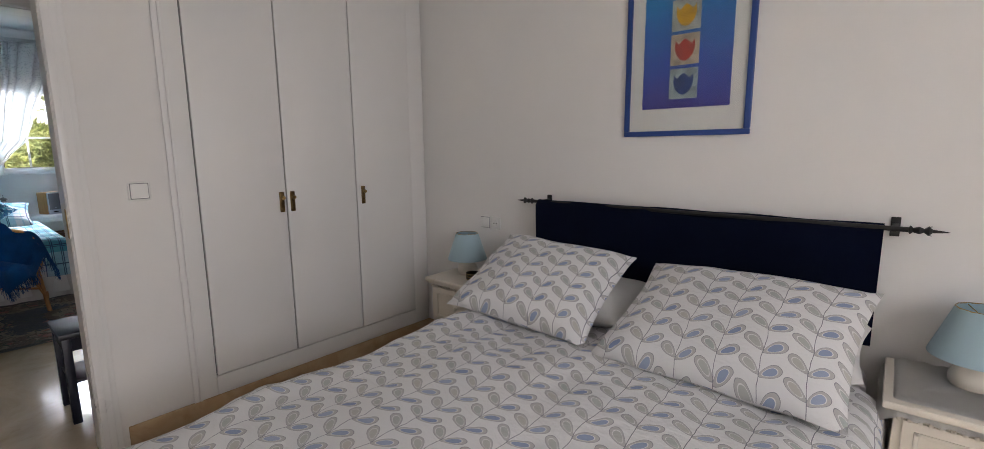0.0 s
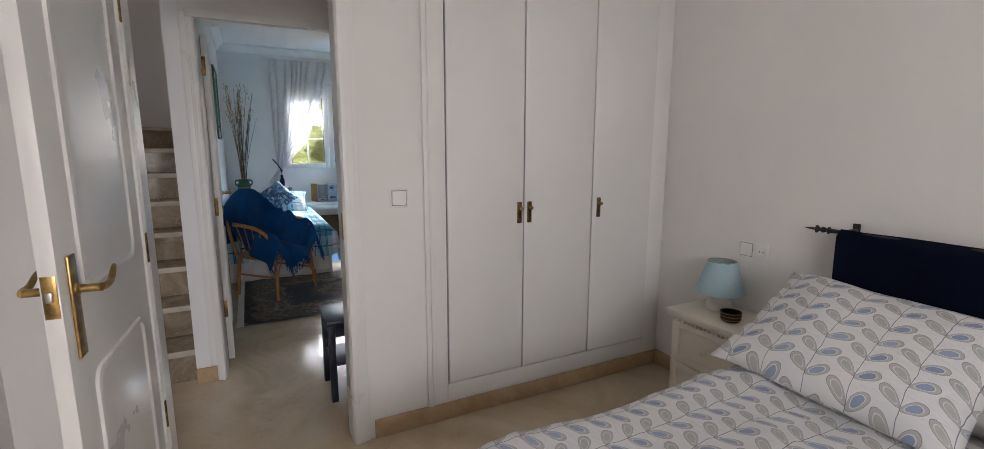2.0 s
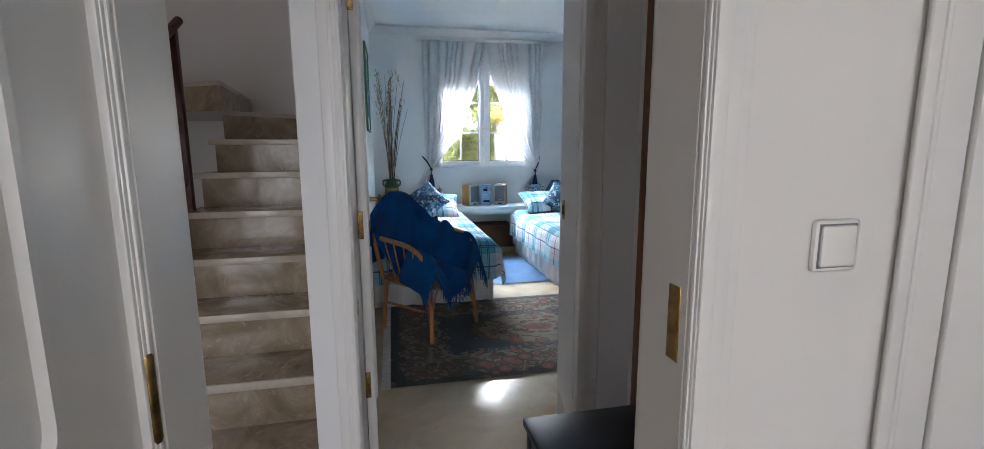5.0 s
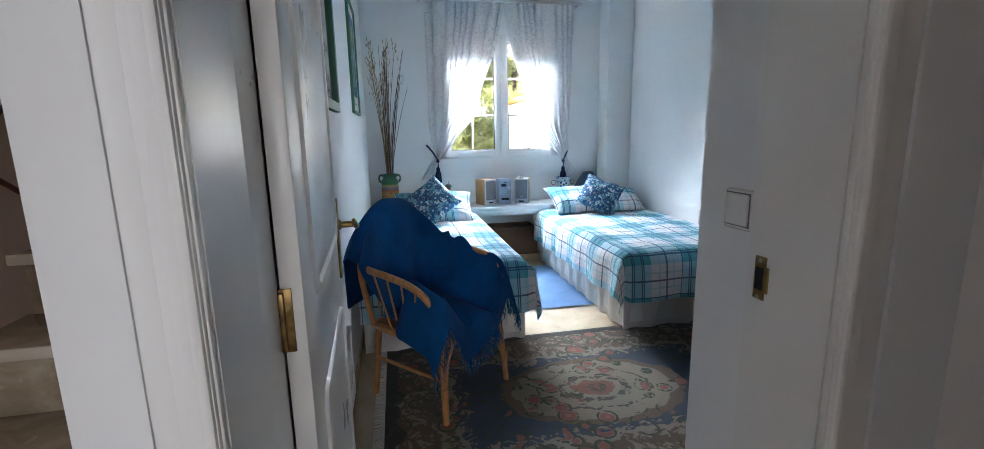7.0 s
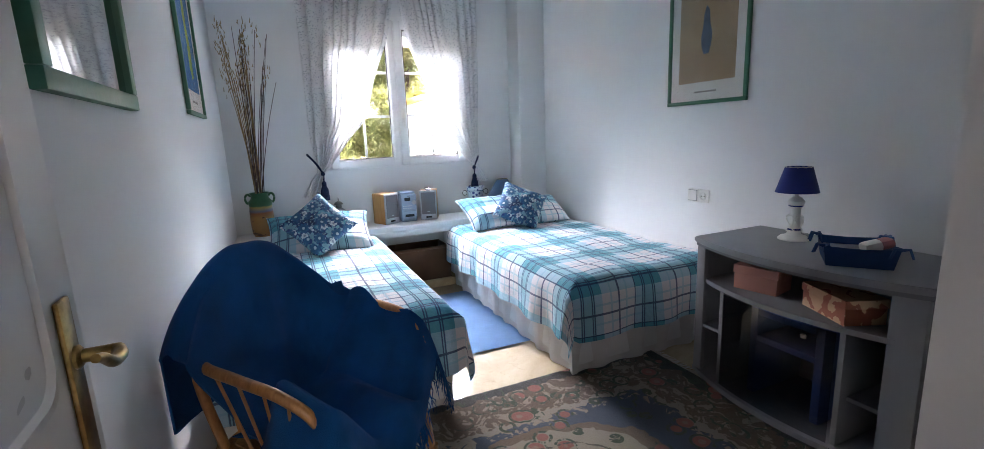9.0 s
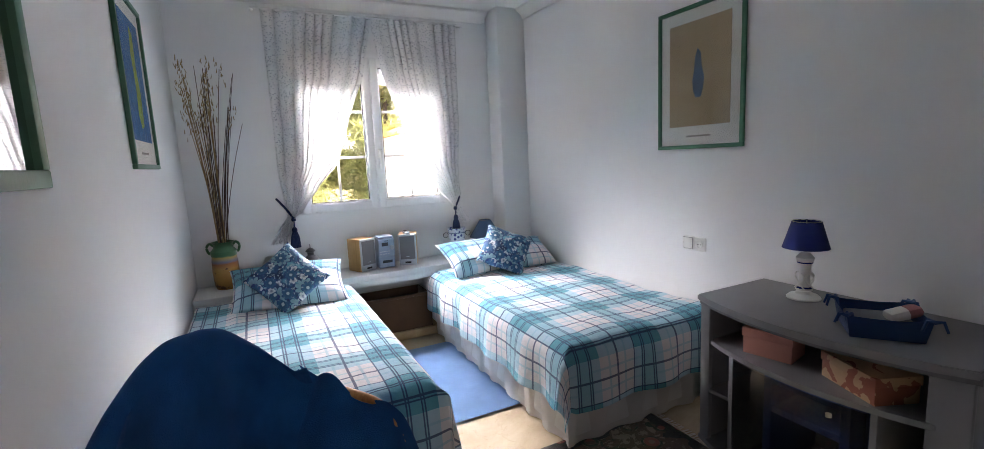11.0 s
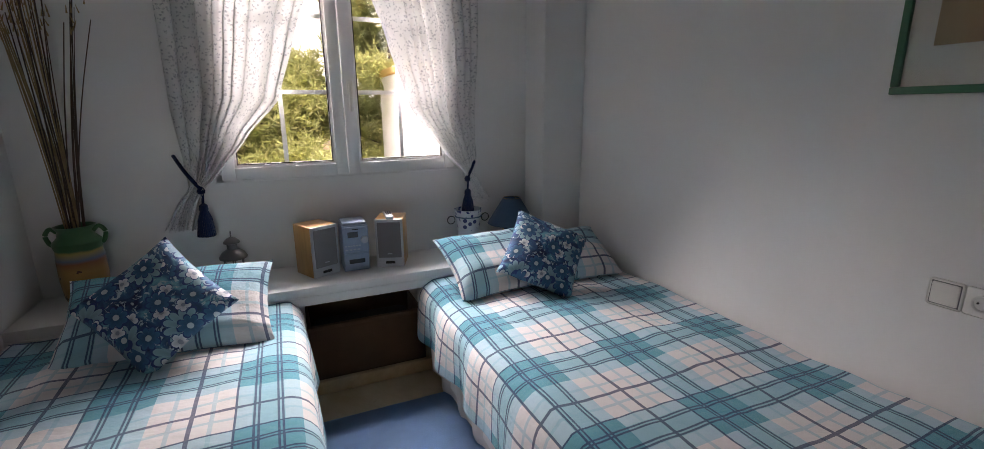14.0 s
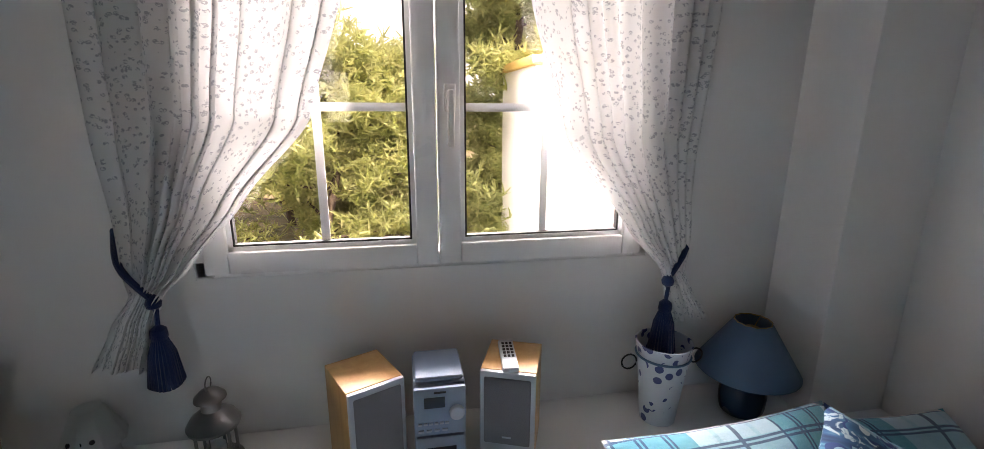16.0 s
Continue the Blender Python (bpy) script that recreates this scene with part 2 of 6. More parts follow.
def plaid(name):
    """Aqua, white and navy check; UV in metres."""
    k = Mat(name, (0.7, 0.75, 0.78), 0.9)
    u, v, _ = k.uv()
    rep = 0.41

    def band(p, at, half):
        return (((p / rep + (0.5 - at)).fract() - 0.5).abs() * rep).lt(half)

    def aqua(p):
        return band(p, 0.25, 0.092) * 0.5 + band(p, 0.25, 0.045) * 0.22

    def lines(p):
        out = band(p, 0.75, 0.0060)
        for at in (0.155, 0.185, 0.315, 0.345, 0.03):
            out = out.max(band(p, at, 0.0033))
        return out

    a = aqua(u) + aqua(v)
    c = k.ramp(a, [(0.0, (0.74, 0.725, 0.735)), (0.5, (0.42, 0.62, 0.70)), (0.8, (0.22, 0.50, 0.60)), (1.0, (0.09, 0.36, 0.47))])
    pale = band(u, 0.62, 0.006).max(band(v, 0.62, 0.006)).max(band(u, 0.88, 0.006).max(band(v, 0.88, 0.006))) * 0.5
    c = k.mix(pale, c, (0.25, 0.52, 0.62))
    c = k.mix(lines(u).max(lines(v)) * 0.82, c, (0.016, 0.035, 0.13))
    k.base(c)
    k.b.inputs["Sheen Weight"].default_value = 0.15
    return k.bump(k.noise(9, 5, k.where("UV")) * 4.0 + k.noise(22, 4, k.where("UV", (1, 0.35, 1)), 0.6, 1.2) * 2.0 + k.noise(800, 2) * 0.6, 0.5, 0.012).m


PLAID = plaid("aqua_plaid_cotton")

k = Mat("blue_floral_cotton", (0.1, 0.15, 0.3), 0.85)
vec = k.where("UV")
fine = k.noise(20, 5, vec, 0.6, 2.2)
c = k.ramp(k.noise(8, 4, vec, 0.5, 1.5), [(0.36, (0.010, 0.016, 0.06)), (0.5, (0.025, 0.10, 0.21)), (0.6, (0.12, 0.36, 0.45)), (0.68, (0.02, 0.04, 0.14))])
c = k.mix(fine.soft(0.56, 0.59), c, (0.34, 0.45, 0.51))


def blossom(c, scale, size, petals, tint, heart, shift):
    """Many-petalled flowers scattered over the cloth."""
    n = k.nt.nodes.new("ShaderNodeTexVoronoi")
    n.inputs["Scale"].default_value = scale
    move = k.nt.nodes.new("ShaderNodeMapping")
    move.inputs["Location"].default_value = (shift, shift * 0.7, 0)
    k.nt.links.new(vec, move.inputs[0])
    k.nt.links.new(move.outputs[0], n.inputs["Vector"])
    d = k.nt.nodes.new("ShaderNodeVectorMath")
    d.operation = "SUBTRACT"
    k.nt.links.new(move.outputs[0], d.inputs[0])
    k.nt.links.new(n.outputs["Position"], d.inputs[1])
    x = k.nt.nodes.new("ShaderNodeSeparateXYZ")
    k.nt.links.new(d.outputs[0], x.inputs[0])
    dx, dy = Val(k.nt, x.outputs[0]), Val(k.nt, x.outputs[1])
    r = (dx * dx + dy * dy).sqrt()
    turn = dy.op("ARCTAN2", dx) * (petals / 2.0)
    lobe = turn.sin().abs().sqrt() * 0.5 + 0.5
    q = r / (lobe * size)
    c = k.mix(q.lt(1.0), c, (0.02, 0.05, 0.16))
    c = k.mix(q.lt(0.88), c, k.mix(q.soft(0.2, 0.9), tuple(v * 0.6 for v in tint), tint))
    return k.mix(r.lt(size * 0.24), c, heart)


c = blossom(c, 5.5, 0.078, 11, (0.21, 0.38, 0.46), (0.02, 0.05, 0.16), 0.0)
c = blossom(c, 9, 0.030, 5, (0.62, 0.67, 0.71), (0.20, 0.24, 0.30), 3.3)
c = blossom(c, 8, 0.044, 8, (0.03, 0.13, 0.25), (0.40, 0.48, 0.52), 7.1)
FLORAL = k.base(c).bump(k.noise(12, 4, vec), 0.25, 0.006).m


def carpet(name, half_x, half_y):
    """Faded blue rug with a cream medallion, rose sprays and a scrolled border; UV in metres from its middle."""
    k = Mat(name, (0.1, 0.12, 0.16), 1.0)
    u, v, _ = k.uv()
    vec = k.where("UV")
    wob = k.noise(9, 4, vec)
    r = ((u * 1.55) * (u * 1.55) + v * v).sqrt() + (wob - 0.5) * 0.16
    spray = k.noise(11, 6, vec, 0.6, 2.4)
    bloom = k.voronoi(9, vec)
    c = k.ramp(k.noise(3, 5, vec), [(0.3, (0.075, 0.10, 0.145)), (0.7, (0.14, 0.175, 0.23))])
    c = k.mix(r.lt(0.46), c, (0.48, 0.42, 0.32))
    c = k.mix((r - 0.46).abs().lt(0.03), c, (0.27, 0.20, 0.14))
    edge = (u.abs() - (half_x - 0.34)).max(v.abs() - (half_y - 0.34)) + (wob - 0.5) * 0.2
    c = k.mix(edge.gt(0.0), c, (0.22, 0.165, 0.12))
    c = k.mix(edge.gt(-0.05) * spray.gt(0.54), c, (0.48, 0.40, 0.31))
    c = k.mix((edge - 0.02).abs().lt(0.018), c, (0.46, 0.41, 0.33))
    c = k.mix(edge.gt(0.27), c, (0.085, 0.08, 0.08))
    flowers = bloom.lt(0.34) * k.noise(2.6, 2, vec).gt(0.5)
    c = k.mix(flowers, c, (0.46, 0.19, 0.15))
    c = k.mix(bloom.lt(0.15) * k.noise(2.6, 2, vec).gt(0.5), c, (0.46, 0.30, 0.22))
    c = k.mix((bloom - 0.42).abs().lt(0.05) * spray.gt(0.48), c, (0.10, 0.13, 0.09))
    c = k.mix(r.lt(0.11), c, (0.40, 0.19, 0.14))
    c = k.mix(((r * 46.0).sin().gt(0.5)) * r.lt(0.3) * spray.gt(0.46), c, (0.17, 0.15, 0.12))
    k.base(c)
    k.b.inputs["Sheen Weight"].default_value = 0.3
    return k.bump(k.noise(260, 3, vec) + spray * 0.8, 0.6, 0.006).m


k = Mat("sprigged_voile", (0.8, 0.8, 0.8), 0.9)
vec = k.where("UV")
spot = k.voronoi(72, vec)
sprig = spot.lt(0.36) * k.noise(230, 3, vec, 0.6, 1.0).gt(0.48) * k.noise(14, 2, vec).gt(0.36)
c = k.mix(sprig * 0.62, (0.80, 0.80, 0.80), (0.20, 0.23, 0.28))
k.base(c)
nt = k.nt
tr = nt.nodes.new("ShaderNodeBsdfTranslucent")
nt.links.new(c, tr.inputs[0])
clear = nt.nodes.new("ShaderNodeBsdfTransparent")
m1, m2 = nt.nodes.new("ShaderNodeMixShader"), nt.nodes.new("ShaderNodeMixShader")
m1.inputs[0].default_value, m2.inputs[0].default_value = 0.075, 0.03
nt.links.new(k.b.outputs[0], m1.inputs[1])
nt.links.new(tr.outputs[0], m1.inputs[2])
nt.links.new(m1.outputs[0], m2.inputs[1])
nt.links.new(clear.outputs[0], m2.inputs[2])
nt.links.new(m2.outputs[0], nt.nodes["Material Output"].inputs[0])
VOILE = k.m


def glass(name, tint=(1, 1, 1), rough=0.0, see=0.93):
    m = bpy.data.materials.new(name)
    m.use_nodes = True
    nt = m.node_tree
    nt.nodes.remove(nt.nodes["Principled BSDF"])
    a, b, x = nt.nodes.new("ShaderNodeBsdfTransparent"), nt.nodes.new("ShaderNodeBsdfGlossy"), nt.nodes.new("ShaderNodeMixShader")
    a.inputs[0].default_value, b.inputs["Roughness"].default_value = (*tint, 1), rough
    x.inputs[0].default_value = 1 - see
    nt.links.new(a.outputs[0], x.inputs[1])
    nt.links.new(b.outputs[0], x.inputs[2])
    nt.links.new(x.outputs[0], nt.nodes["Material Output"].inputs[0])
    return m


PANE = glass("window_glass", (1, 1, 1), 0.0, 0.97)
PICTURE_GLASS = glass("picture_glass", (0.96, 0.97, 0.97), 0.02, 0.965)
SMOKED = glass("smoked_glass", (0.34, 0.36, 0.38), 0.02, 0.92)
FROSTED = Mat("frosted_glass", (0.7, 0.72, 0.70), 0.35, 0.0, Transmission_Weight=0.6).m

# ---- building blocks ----
def box(bm, x0, x1, y0, y1, z0, z1, bevel=0.0, seg=2):
    vs = bmesh.ops.create_cube(bm, size=1.0)["verts"]
    for v in vs:
        v.co = Vector(((x0 + x1) / 2 + v.co.x * (x1 - x0), (y0 + y1) / 2 + v.co.y * (y1 - y0), (z0 + z1) / 2 + v.co.z * (z1 - z0)))
    if bevel:
        es = list({e for v in vs for e in v.link_edges})
        bmesh.ops.bevel(bm, geom=es, offset=bevel, segments=seg, affect="EDGES", profile=0.5)
    return bm


def boxes(*rows, bevel=0.0):
    bm = bmesh.new()
    for r in rows:
        box(bm, *r, bevel=bevel)
    return bm


def lathe(profile, seg=28, at=(0, 0, 0), cap=True):
    """Turn (radius, height) pairs round the z axis."""
    bm = bmesh.new()
    rings = []
    for r, h in profile:
        rings.append([bm.verts.new((at[0] + r * math.cos(2 * math.pi * i / seg), at[1] + r * math.sin(2 * math.pi * i / seg), at[2] + h)) for i in range(seg)])
    for a, b in zip(rings, rings[1:]):
        for i in range(seg):
            bm.faces.new((a[i], a[(i + 1) % seg], b[(i + 1) % seg], b[i]))
    if cap:
        bm.faces.new(rings[0][::-1])
        bm.faces.new(rings[-1])
    return bm


def tube(points, r, seg=10, bm=None, taper=1.0):
    """A round rod along points."""
    bm = bm or bmesh.new()
    pts = [Vector(p) for p in points]
    rings = []
    for i, p in enumerate(pts):
        d = (pts[min(i + 1, len(pts) - 1)] - pts[max(i - 1, 0)]).normalized()
        side = d.cross(Vector((0, 0, 1)))
        side = side.normalized() if side.length > 1e-3 else Vector((1, 0, 0))
        up = side.cross(d)
        rr = r * (1 + (taper - 1) * i / max(len(pts) - 1, 1))
        rings.append([bm.verts.new(p + (side * math.cos(2 * math.pi * j / seg) + up * math.sin(2 * math.pi * j / seg)) * rr) for j in range(seg)])
    for a, b in zip(rings, rings[1:]):
        for j in range(seg):
            bm.faces.new((a[j], a[(j + 1) % seg], b[(j + 1) % seg], b[j]))
    bm.faces.new(rings[0][::-1])
    bm.faces.new(rings[-1])
    return bm


def curve3(points, n=16):
    """A smooth line through points."""
    pts = [Vector(p) for p in points]
    out = []
    for i in range(len(pts) - 1):
        a, b = pts[i], pts[i + 1]
        p0, p3 = pts[max(i - 1, 0)], pts[min(i + 2, len(pts) - 1)]
        for j in range(n):
            t = j / n
            out.append(0.5 * ((2 * a) + (b - p0) * t + (2 * p0 - 5 * a + 4 * b - p3) * t * t + (3 * a - p0 - 3 * b + p3) * t ** 3))
    return out + [pts[-1]]


def sheet(f, nu, nv, uv=None, closed=False):
    """A grid surface f(a, b), a and b from 0 to 1, with UVs from uv(a, b)."""
    bm = bmesh.new()
    lay = bm.loops.layers.uv.new("UVMap")
    g = [[bm.verts.new(f(i / nu, j / nv)) for j in range(nv + 1)] for i in range(nu + 1)]
    for i in range(nu):
        for j in range(nv):
            idx = ((i, j), (i + 1, j), (i + 1, j + 1), (i, j + 1))
            fc = bm.faces.new([g[a][b] for a, b in idx])
            for lp, (a, b) in zip(fc.loops, idx):
                lp[lay].uv = uv(a / nu, b / nv) if uv else (a / nu, b / nv)
    return bm


def thicken(bm, t):
    geom = bmesh.ops.solidify(bm, geom=bm.faces[:], thickness=t)
    return bm


def obj(name, bm, mat, smooth=None, at=None):
    if at:
        bmesh.ops.translate(bm, vec=-Vector(at), verts=bm.verts[:])
    bmesh.ops.recalc_face_normals(bm, faces=bm.faces[:])
    me = bpy.data.meshes.new(name)
    bm.to_mesh(me)
    bm.free()
    me.materials.append(mat)
    if smooth is not None:
        me.polygons.foreach_set("use_smooth", [True] * len(me.polygons))
        me.set_sharp_from_angle(angle=radians(smooth))
    ob = new(name, me)
    if at:
        ob.location = at
    return ob


def thing(name, at, label, category, group="", turn=0):
    ob = new(name)
    ob.empty_display_size = 0.1
    ob.matrix_world = pose(*at, 0, 0, turn)
    return tagged(ob, label, category, group)


def part(name, bm, mat, parent, label="", smooth=40, world=False):
    """A mesh under a thing or a part; world: the mesh is in the place's own metres."""
    if world:
        top = parent
        off = Vector()
        while top:
            off += top.location
            top = top.parent
        bmesh.ops.translate(bm, vec=-off, verts=bm.verts[:])
    ob = obj(name, bm, mat, smooth)
    ob.parent = parent
    if label:
        tagged(ob, label)
    return ob


def whole(name, bm, mat, at, label, category, group="", smooth=40):
    return tagged(obj(name, bm, mat, smooth, at), label, category, group)


def setting(name, bm, mat, label, category, smooth=30):
    return tagged(obj(name, bm, mat, smooth), label, category, "", "structure")


def prism(bm, pts, z0, z1, bevel=0.0):
    """A plate with the outline pts, from z0 to z1."""
    low, high = [bm.verts.new((x, y, z0)) for x, y in pts], [bm.verts.new((x, y, z1)) for x, y in pts]
    n = len(pts)
    bm.faces.new(low[::-1])
    bm.faces.new(high)
    for i in range(n):
        bm.faces.new((low[i], low[(i + 1) % n], high[(i + 1) % n], high[i]))
    if bevel:
        bmesh.ops.bevel(bm, geom=[e for e in bm.edges if abs(e.verts[0].co.z - e.verts[1].co.z) < 1e-6], offset=bevel, segments=2, affect="EDGES")
    return bm


# ---- the shell ----
H = 2.75
setting("floor", boxes((-7.47, 2.3, -0.95, 2.33, -0.2, 0.0), (-2.986, -2.105, -2.3, -0.95, -0.2, 0.0), (-6.2, -2.986, -2.3, -0.95, -0.4, -0.2)), MARBLE,
        "polished cream marble floor with soft brown veining", "floor")
setting("ceiling", boxes((-7.59, 2.42, -0.53, 2.45, H, H + 0.15), (-3.106, 2.42, -2.42, -0.53, H, H + 0.15), (-6.33, -2.98, -2.42, -0.42, 5.0, 5.15)), CEIL,
        "plain white plaster ceiling", "ceiling")
setting("wall_wardrobe_side", boxes((-2.105, -1.985, 0.235, 2.115, 0, H), (-2.105, -1.985, -2.3, -1.92, 0, H), (-2.105, -1.985, -1.08, -0.535, 0, H), (-2.105, -1.985, -1.92, -1.08, 2.1, H), (-2.105, -1.985, -0.535, 0.235, 2.075, H)), WALL,
        "warm white plastered wall beside the main bedroom door", "wall")
setting("wall_headboard", boxes((-2.105, 2.42, 2.115, 2.235, 0, H)), WALL, "warm white plastered wall behind the double bed", "wall")
setting("wall_main_south", boxes((-1.985, 2.42, -1.07, -0.95, 0, H)), WALL, "warm white plastered wall behind the open door", "wall")
setting("wall_main_window", boxes((2.3, 2.42, -0.95, -0.85, 0, H), (2.3, 2.42, 0.65, 2.115, 0, H), (2.3, 2.42, -0.85, 0.65, 0, 1.0), (2.3, 2.42, -0.85, 0.65, 2.25, H)), WALL,
        "warm white plastered wall with a bedroom window", "wall")
setting("wall_hall_end", boxes((-2.986, -2.105, 0.66, 0.78, 0, H)), WALL, "warm white plastered end wall of the landing", "wall")
setting("wall_hall_south", boxes((-6.2, -2.105, -2.42, -2.3, -0.4, 5.0)), PEACH, "peach plastered wall of the stairwell", "wall")
setting("wall_stairs_far", boxes((-6.32, -6.2, -2.3, -0.505, -0.4, 5.0)), WALL_COOL, "white plastered wall above the stairs", "wall")
setting("wall_stairs_upper", boxes((-3.106, -2.986, -2.3, -0.505, H, 5.0)), WALL, "white plastered wall over the landing opening", "wall")
setting("wall_twin_left", boxes((-7.47, -2.986, -0.505, -0.43, 0, H), (-6.2, -2.986, -0.505, -0.43, H + 0.15, 5.0)), WALL_COOL, "white plastered wall between stairs and twin bedroom", "wall")
setting("wall_twin_door", boxes((-3.25, -2.986, -0.43, 0.53, 2.09, H)), WALL, "white plastered wall over the twin bedroom door", "wall")
setting("wall_twin_closet", boxes((-3.43, -2.986, 0.53, 2.33, 0, H)), WALL_COOL, "white plastered wall block beside the twin bedroom door", "wall")
setting("wall_twin_right", boxes((-7.59, -2.986, 2.33, 2.45, 0, H)), WALL_COOL, "white plastered wall along the beds", "wall")
WIN = (0.326, 1.598, 1.066, 2.335)
setting("wall_twin_window", boxes((-7.59, -7.47, -0.53, WIN[0], 0, H), (-7.59, -7.47, WIN[1], 2.33, 0, H), (-7.59, -7.47, WIN[0], WIN[1], 0, WIN[2]), (-7.59, -7.47, WIN[0], WIN[1], WIN[3], H)), WALL_COOL,
        "white plastered wall with a two-leaf window", "wall")
setting("column", boxes((-7.47, -7.243, 2.055, 2.33, 0, H), bevel=0.006), WALL_COOL, "white plastered column in the corner", "column")


def cove(p, q, inward, name):
    """A small moulded cornice along the top of a wall."""
    a, b, n = Vector(p), Vector(q), Vector(inward)
    prof = [(0, 0), (0.085, 0), (0.078, -0.018), (0.05, -0.035), (0.03, -0.06), (0.016, -0.085), (0, -0.09)]
    bm = bmesh.new()
    rings = [[bm.verts.new(e + n * d + Vector((0, 0, h))) for d, h in prof] for e in (a, b)]
    m = len(prof)
    for i in range(m):
        bm.faces.new((rings[0][i], rings[0][(i + 1) % m], rings[1][(i + 1) % m], rings[1][i]))
    bm.faces.new(rings[0])
    bm.faces.new(rings[1][::-1])
    return setting(name, bm, CEIL, "white plaster cornice", "cornice")


cove((-7.468, -0.428, H - 0.002), (-7.468, 2.04, H - 0.002), (1, 0, 0), "cornice_window_wall")
cove((-7.46, -0.428, H - 0.002), (-3.39, -0.428, H - 0.002), (0, 1, 0), "cornice_left_wall")
cove((-7.24, 2.328, H - 0.002), (-3.39, 2.328, H - 0.002), (0, -1, 0), "cornice_right_wall")


def skirting(name, *rows):
    return setting(name, boxes(*rows, bevel=0.003), SKIRT, "low polished tan marble skirting", "skirting")


skirting("baseboard_main", (-1.985, -1.972, 0.30, 2.103, 0, 0.092), (-1.985, 2.3, 2.102, 2.115, 0, 0.092))
skirting("baseboard_hall", (-2.986, -2.973, -0.505, -0.40, 0, 0.092), (-2.118, -2.105, -1.08, -0.62, 0, 0.092))
skirting("baseboard_twin", (-7.0, -5.3, 2.318, 2.33, 0, 0.07), (-5.2, -3.4, 2.318, 2.33, 0, 0.07), (-7.0, -4.0, -0.43, -0.418, 0, 0.07))

# ---- doors ----
def door_lining(name, x0, x1, y0, y1, top, label, sides=(-1, 1), broad=1.0):
    """Jambs, head and stepped architraves round an opening in a wall across x."""
    bm = bmesh.new()
    for a, b, c, d in ((y0 - 0.035, y0, 0, top), (y1, y1 + 0.035, 0, top), (y0 - 0.035, y1 + 0.035, top, top + 0.035)):
        box(bm, x0, x1, a, b, c, d)
    for side, w in [(x0 if k < 0 else x1, k) for k in sides]:
        for o, i, t in ((0.075 * broad, -0.006, 0.012), (0.055 * broad, 0.0, 0.018), (0.03 * broad, 0.004, 0.023)):
            lo, hi = sorted((side + w * 0.0005, side + w * t))
            box(bm, lo, hi, y0 - o, y0 - i * 0.5 - 0.004, 0, top + 0.004, bevel=0.003)
            box(bm, lo, hi, y1 + i * 0.5 + 0.004, y1 + o, 0, top + 0.004, bevel=0.003)
            box(bm, lo, hi, y0 - o, y1 + o, top + 0.004, top + o, bevel=0.003)
    return setting(name, bm, LACQUER, label, "door frame")


door_lining("door_frame_1", -2.105, -1.985, -0.50, 0.20, 2.04, "white lacquered door frame with stepped architraves")
door_lining("door_frame_2", -3.15, -2.986, -0.353, 0.43, 2.055, "white lacquered door frame with stepped architraves", (1,), 0.6)
setting("door_jamb_2", boxes((-3.25, -3.152, -0.43, -0.355, 0, 2.09), (-3.152, -2.988, -0.43, -0.388, 0, 2.09), (-3.15, -2.99, 0.465, 0.528, 0, 2.09), bevel=0.002), LACQUER, "white lacquered side lining of the twin bedroom door", "door frame")


def lever(parent, x, z, face, sign, mat, name="handle", reach=0.055):
    """A long brass plate with a curved lever, on the leaf's face."""
    y = face
    h = part(name, boxes((x - 0.0225, x + 0.0225, min(y, y + sign * 0.008), max(y, y + sign * 0.008), z - 0.17, z + 0.085), bevel=0.0035), mat, parent, "long brass door handle plate")
    part("neck", tube([(x, y, z), (x, y + sign * 0.018, z), (x, y + sign * reach, z)], 0.010, 14), mat, h)
    part("rose", lathe([(0.017, 0), (0.017, 0.004), (0.012, 0.008)], 20), mat, h).matrix_local = pose(x, y + sign * 0.008, z, -90 * sign)
    c = curve3([(x, y + sign * reach, z), (x - 0.02, y + sign * (reach + 0.007), z), (x - 0.055, y + sign * (reach + 0.007), z + 0.004), (x - 0.085, y + sign * (reach + 0.005), z + 0.022), (x - 0.105, y + sign * (reach + 0.003), z + 0.03)], 6)
    part("lever", tube(c, 0.0105, 12, None, 0.55), mat, h, "curved brass lever")
    return h


